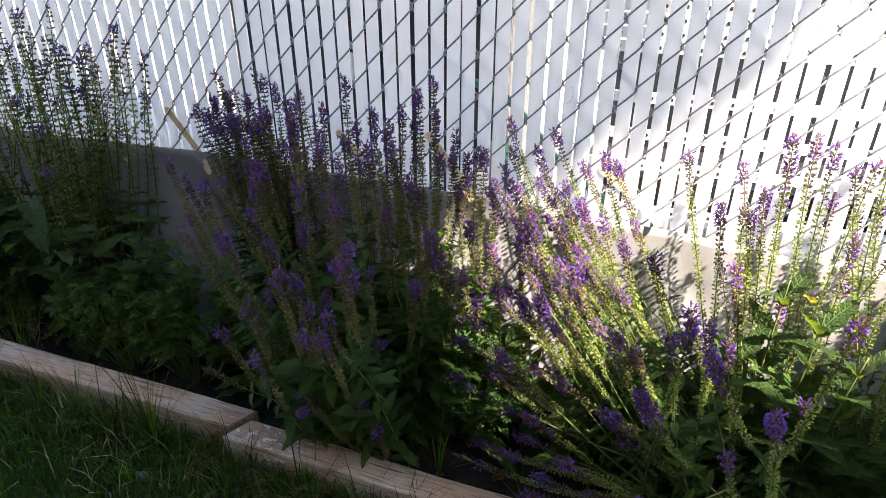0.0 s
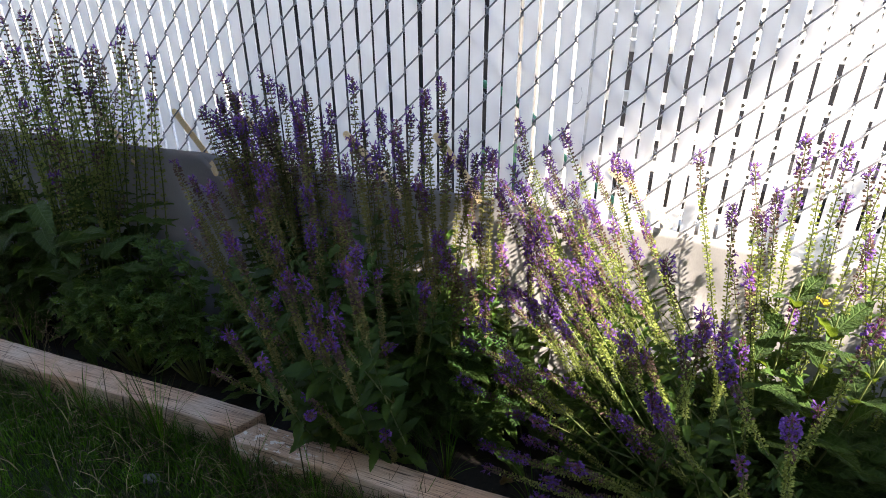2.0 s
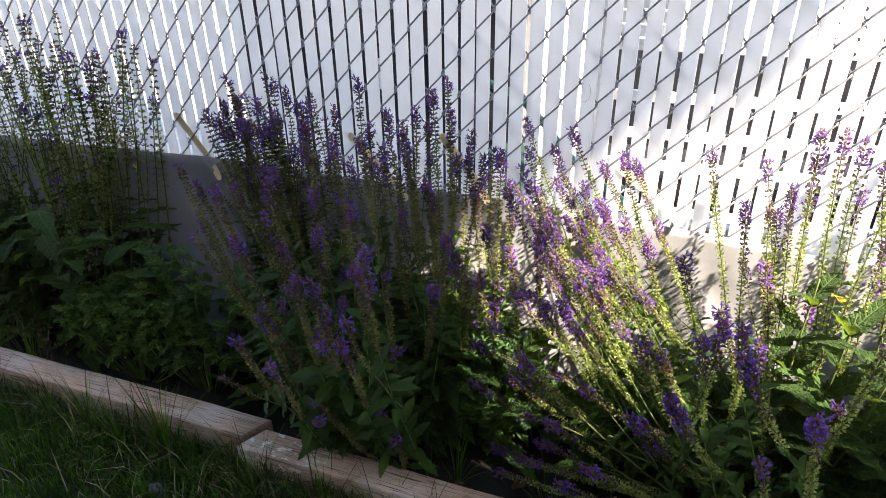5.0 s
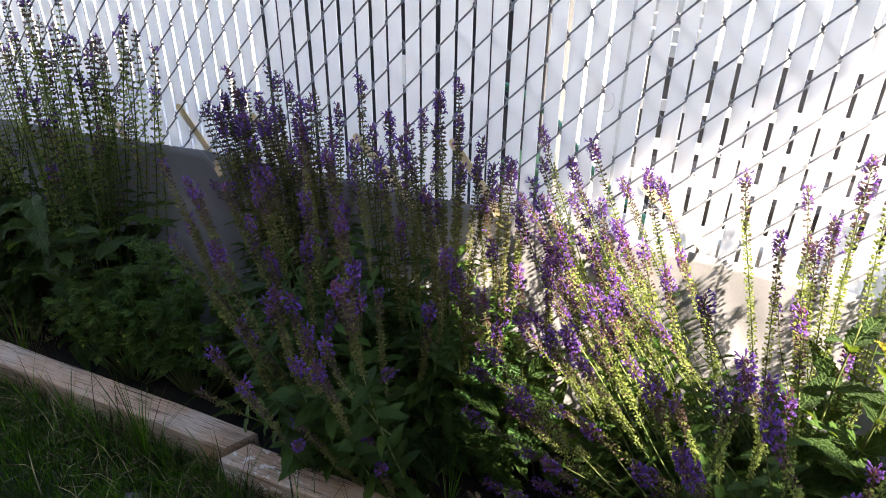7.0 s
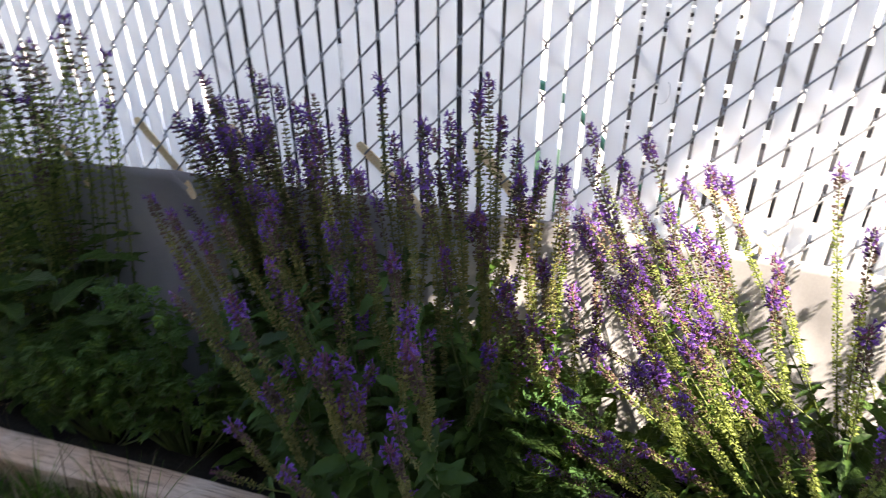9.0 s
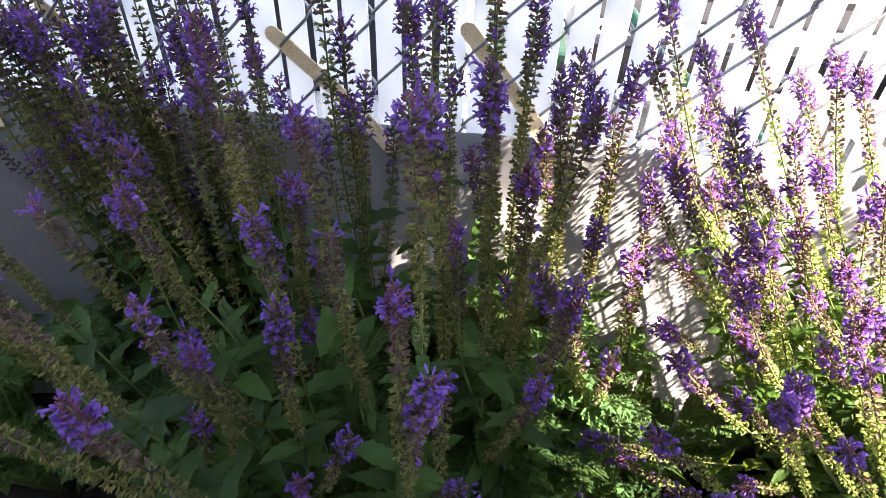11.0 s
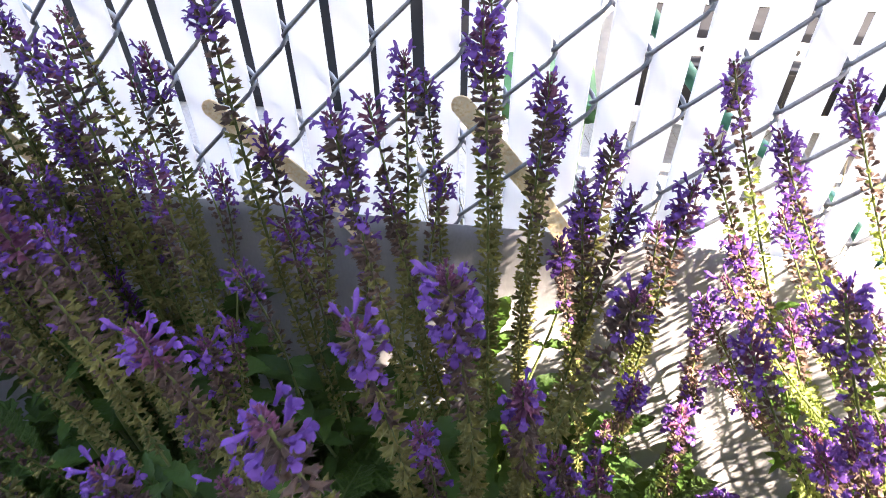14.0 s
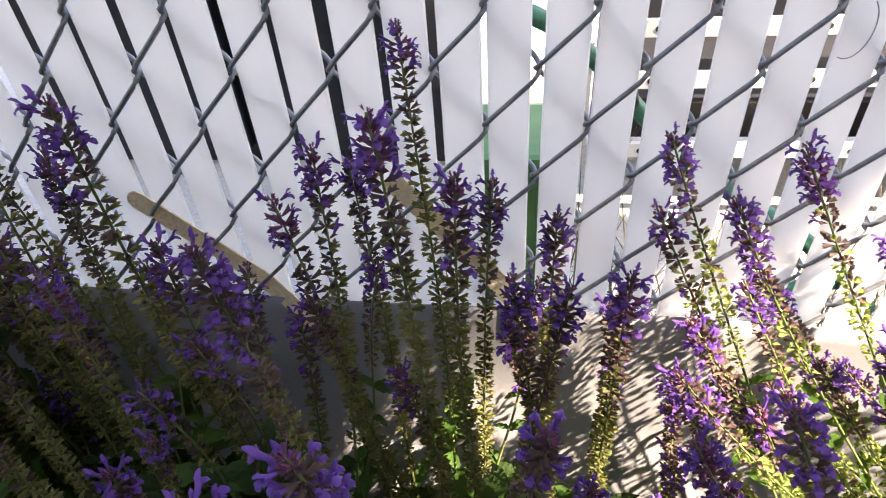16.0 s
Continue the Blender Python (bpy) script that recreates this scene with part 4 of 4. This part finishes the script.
build_mum((0.11, -0.215, 0.02), 0.15, 0.38, 460, 22, "small chrysanthemum with lobed leaves, partly in sunlight", (0.028, 0.046), 0.4)


# ---- lawn and weeds ----
def blades(count, xr, yr, seed, length, width, lean, keep=None):
    rnd = np.random.RandomState(seed)
    x, y = rnd.uniform(*xr, count), rnd.uniform(*yr, count)
    if keep is not None:
        ok = keep(x, y, rnd)
        x, y = x[ok], y[ok]
    n = len(x)
    a, l = rnd.uniform(0, 2 * np.pi, n), rnd.uniform(*length, n)
    le, w = rnd.uniform(*lean, n), rnd.uniform(*width, n)
    dx, dy = np.cos(a), np.sin(a)
    v = np.zeros((n, 5, 3))
    for k, (h, ww) in enumerate(((0, 1), (0, -1), (0.55, 0.8), (0.55, -0.8), (1, 0))):
        v[:, k, 0] = x + dx * le * l * h ** 1.8 - dy * ww * w / 2
        v[:, k, 1] = y + dy * le * l * h ** 1.8 + dx * ww * w / 2
        v[:, k, 2] = l * h * np.sqrt(np.maximum(0.05, 1 - (le * h) ** 2 * 0.6)) - 0.004
    f = []
    for i in range(n):
        b = i * 5
        f += [(b, b + 1, b + 3, b + 2), (b + 2, b + 3, b + 4)]
    return v.reshape(-1, 3), f


def timber_front(x):
    return np.where(x < -0.365, -0.392 - 0.036 * (x + 0.366) - 0.037, -0.419 - 0.048 * (x + 0.360) - 0.037)


def lawn_keep(x, y, rnd):
    return y < timber_front(x)


def edge_keep(x, y, rnd):
    gap = timber_front(x) - y
    return (gap > 0) & (rnd.uniform(0, 1, len(x)) < np.exp(-gap / 0.07))


lawn = new("lawn", mesh_of("lawn", *blades(78000, (-1.9, 0.7), (-1.2, -0.36), 3, (0.018, 0.042), (0.0013, 0.0027), (0.05, 0.7), lawn_keep), [M_GRASS]))
tagged(lawn, "short dark green lawn grass", "grass", kind="stuff")
long_grass = new("lawn_edge", mesh_of("lawn_edge", *blades(32000, (-1.9, 0.7), (-0.60, -0.36), 13, (0.035, 0.10), (0.0013, 0.0025), (0.2, 0.95), edge_keep), [M_GRASS]))
tagged(long_grass, "longer unmown grass along the timber", "grass", kind="stuff")
thatch = new("dry_thatch", mesh_of("dry_thatch", *blades(11000, (-1.9, 0.9), (-0.68, -0.36), 4, (0.05, 0.12), (0.0016, 0.003), (0.7, 0.99), edge_keep), [M_STRAW]))
tagged(thatch, "dry straw lying in the lawn edge", "dry grass", kind="stuff")


def build_tuft(x, y, count, tall, seed, dry=0.15):
    rnd = random.Random(seed)
    tuft = Shape()
    for _ in range(count):
        a, l = rnd.uniform(0, 6.28), tall * rnd.uniform(0.4, 1.1)
        le = rnd.uniform(0.1, 0.75)
        d = np.array((math.cos(a), math.sin(a)))
        n, w = 7, rnd.uniform(0.002, 0.0036)
        v = []
        for i in range(n):
            s = i / (n - 1)
            c = d * le * l * s ** 1.7 + d * 0.006
            z = l * s * (1 - 0.35 * le * s)
            half = w / 2 * (1 - s) ** 0.6
            v += [(c[0] - d[1] * half, c[1] + d[0] * half, z), (c[0] + d[1] * half, c[1] - d[0] * half, z)]
        tuft.add(v, [(2 * i, 2 * i + 1, 2 * i + 3, 2 * i + 2) for i in range(n - 1)], 1 if rnd.random() < dry else 0)
    ob = new("grass_tuft", tuft.mesh("grass_tuft", [M_GRASS, M_STALK]))
    ob.location = (x, y, 0.0)
    return tagged(ob, "tuft of long weedy grass beside the timber", "grass tuft", "grass tufts along the timbers")


for k, (x, y, c, tall) in enumerate(((-0.56, -0.475, 26, 0.24), (-0.80, -0.455, 16, 0.16), (-0.30, -0.52, 18, 0.16), (-0.12, -0.53, 14, 0.17), (-0.93, -0.45, 14, 0.14), (-1.12, -0.32, 16, 0.22),
                                     (0.03, -0.33, 16, 0.20), (0.10, -0.36, 14, 0.18), (0.30, -0.38, 12, 0.15), (-0.45, -0.50, 12, 0.12), (0.10, -0.55, 10, 0.14), (-0.68, -0.48, 12, 0.13))):
    build_tuft(x, y, int(c * 1.7), tall * 1.25, 40 + k)


scatter = random.Random(90)
for k in range(30):
    x = scatter.uniform(-1.25, 0.15)
    build_tuft(x, float(timber_front(np.array(x))) - scatter.uniform(0.004, 0.03), scatter.randint(5, 10), scatter.uniform(0.12, 0.21), 100 + k, 0.65)


# ---- things in the yard behind the fence ----
def build_rack(x0, x1, y0, y1, heights):
    rack = thing("steel_rack", (x0, y0, 0), "low white perforated steel rack in the neighbouring yard", "rack")
    w, d = x1 - x0, y1 - y0
    for z in heights:
        bar = Shape()
        bar.add(*box((w, 0.012, 0.034), (w / 2, 0, z), 0.002), 0)
        for k in range(int(w / 0.06)):
            tv, tf = tube([(0.03 + k * 0.06, -0.0075, z), (0.03 + k * 0.06, -0.002, z)], 0.006, 10)
            bar.add(tv, tf, 1)
        child("rail", bar.mesh("rail", [M_STEEL, M_HOLE], False), rack)
    for x in (0.0, w):
        for y in (0.0, d):
            child("post", mesh_of("post", *box((0.03, 0.03, max(heights) + 0.02), (x, y, (max(heights) + 0.02) / 2), 0.003), [M_STEEL], smooth=False), rack)
    child("shelf", mesh_of("shelf", *box((w - 0.04, d - 0.03, 0.012), (w / 2, d / 2 + 0.01, 0.30), 0.003), [M_DARK], smooth=False), rack)
    child("back_panel", mesh_of("back_panel", *box((w - 0.04, 0.01, 0.66), (w / 2, d, 0.35), 0.003), [M_DARK], smooth=False), rack)


build_rack(0.22, 1.7, 0.80, 1.15, (0.90, 0.86, 0.82, 0.78, 0.74, 0.585, 0.465, 0.36, 0.20))


def build_tote(x, y, w, d, h, mat, label, name="storage_tote"):
    tote = thing(name, (x, y, 0), label, "storage tote")
    b = Shape()
    v, f = box((w, d, h), (0, 0, h / 2), 0.02)
    v[:, 0] *= 0.92 + 0.08 * v[:, 2] / h
    b.add(v, f)
    child("body", b.mesh("body", [mat], False), tote)
    child("lid", mesh_of("lid", *box((w + 0.02, d + 0.02, 0.03), (0, 0, h + 0.012), 0.01), [mat], smooth=False), tote)


def build_cabinet(x0, x1, y, depth, high):
    cab = thing("storage_cabinet", (x0, y, 0), "tall black plastic storage cabinet behind the fence", "cabinet")
    w = x1 - x0
    child("body", mesh_of("body", *box((w, depth, high - 0.04), (w / 2, depth / 2, (high - 0.04) / 2), 0.01), [M_DARK], smooth=False), cab)
    child("lid", mesh_of("lid", *box((w + 0.03, depth + 0.03, 0.04), (w / 2, depth / 2, high - 0.018), 0.01), [M_DARK], smooth=False), cab)
    for k in range(2):
        door = child("door", mesh_of("door", *box((w / 2 - 0.02, 0.02, high - 0.12), (0.01 + w / 4 + k * (w / 2), -0.011, high / 2 - 0.01), 0.006), [M_DARK], smooth=False), cab)
        child("handle", mesh_of("handle", *box((0.02, 0.02, 0.12), (w / 2 + (0.05 if k else -0.05), -0.03, high / 2), 0.005), [M_STEEL], smooth=False), door)


build_cabinet(-1.25, -0.08, 1.05, 0.45, 1.09)
build_tote(0.05, 0.30, 0.10, 0.12, 0.52, M_TUB, "narrow green plastic tub behind the fence", "plastic_tub")


def build_hose():
    pts = []
    for k in range(60):
        u = k / 59
        pts.append((0.02 + 0.42 * u, 0.16 + 0.05 * math.sin(4 * u), 0.76 - 0.34 * u + 0.018 * math.sin(9 * u)))
    for k in range(40):
        a = k / 39 * 4.6
        pts.append((0.44 - 0.10 * math.sin(a) + 0.03 * k / 39, 0.17 + 0.04 * k / 39, 0.32 + 0.10 * math.cos(a)))
    ob = new("garden_hose", mesh_of("garden_hose", *tube(pts, 0.0095, 10), [M_HOSE]))
    tagged(ob, "green garden hose slung loosely behind the fence", "garden hose")
    hook = new("hose_stake", mesh_of("hose_stake", *tube([(0.17, 0.215, 0.0), (0.17, 0.215, 0.64), (0.17, 0.20, 0.655), (0.17, 0.175, 0.648)], 0.006, 8), [M_DARK]))
    tagged(hook, "dark metal stake that holds the hose", "stake")


build_hose()
straw = new("dead_stalks", mesh_of("dead_stalks", *blades(900, (-0.1, 0.75), (0.12, 0.45), 9, (0.15, 0.50), (0.002, 0.004), (0.2, 0.9)), [M_STRAW]))
tagged(straw, "dead dry stalks standing behind the fence", "dry grass", kind="stuff")


# ---- small things ----
def build_seed_weed(x, y, seed):
    rnd = random.Random(seed)
    weed = thing("seeding_weed", (x, y, 0.0), "thin weed with pale branching seed heads", "weed")
    for k in range(4):
        tip = (rnd.uniform(-0.07, 0.07), rnd.uniform(-0.05, 0.03), rnd.uniform(0.15, 0.22))
        p = stem_curve((0, 0, 0), tip, rnd, 0.5, 12)
        head = Shape()
        head.add(*tube(p, np.linspace(0.0011, 0.0005, 12), 4), 0)
        for i in range(6, 12):
            for _ in range(3):
                d = np.array((rnd.gauss(0, 1), rnd.gauss(0, 1), rnd.uniform(0.2, 1.2)))
                d /= np.linalg.norm(d)
                q = p[i] + d * rnd.uniform(0.008, 0.018)
                head.add(*tube([p[i], q], 0.0004, 3), 0)
                head.many(CALYX_FAR, [frame_of(d, np.array((0.3, 0.5, 0.8)), rnd.uniform(0.004, 0.007), q)], 0)
        child("seed_head", head.mesh("seed_head", [M_STRAW]), weed)


build_seed_weed(-1.04, -0.30, 71)
build_seed_weed(-1.13, -0.29, 72)

M_YELLOW = veined("yellowed leaf", (0.45, 0.36, 0.02), (0.62, 0.52, 0.05), (0.6, 0.55, 0.2), (0.8, 0.7, 0.1), 0.35)
M_BROWN = veined("withered leaf", (0.10, 0.06, 0.03), (0.22, 0.14, 0.075), (0.2, 0.14, 0.08), (0.4, 0.25, 0.1), 0.2)
withered = random.Random(77)
for x, y, z, size, mat, label in ((0.765, -0.16, 0.485, 0.05, M_YELLOW, "single bright yellow leaf among green ones"), (0.02, -0.33, 0.035, 0.06, M_BROWN, "curled brown leaf on the bed soil"),
                                  (0.22, -0.35, 0.035, 0.05, M_BROWN, "curled brown leaf on the bed soil"), (-0.42, -0.33, 0.035, 0.05, M_BROWN, "curled brown leaf on the bed soil"), (0.10, -0.38, 0.035, 0.045, M_BROWN, "curled brown leaf on the bed soil")):
    ob = new("fallen_leaf", mesh_of("fallen_leaf", *leaf_template(0.24, 0.06, 0.5, 0.6, 15, 5), [mat]))
    ob.matrix_basis = pose(x, y, z, withered.uniform(-20, 20), withered.uniform(-20, 10), withered.uniform(0, 360)) @ Matrix.Scale(size, 4)
    tagged(ob, label, "leaf", "loose leaves in the bed")


def build_stone(x, y, size, seed):
    v, f = box((1, 0.7, 0.32), (0, 0, 0.1), 0.13)
    v = v * size + 0.10 * size * np.array([[smooth_noise(p[0] * 3, p[1] * 3 + k, 1.0, seed + p[2]) for k in range(3)] for p in v])
    ob = new("stone", mesh_of("stone", v, f, [M_STONE]))
    ob.matrix_basis = pose(x, y, -0.001, 0, 6, 35)
    tagged(ob, "flat dull grey stone lying in the lawn", "stone")


M_STONE = plain("grey stone", (0.07, 0.072, 0.075), (0.14, 0.142, 0.145), 70, 0.85, 0.0, 0.4, 0.002)
build_stone(-0.535, -0.548, 0.036, 4.0)
curl = [(0.262 + 0.012 * math.cos(a), -0.0032, 0.796 + 0.020 * math.sin(a)) for a in np.linspace(-1.9, 0.9, 14)]
thread = new("thread", mesh_of("thread", *tube(curl, 0.00035, 5), [M_WIRE]))
tagged(thread, "thin dark thread stuck to a white slat", "thread")
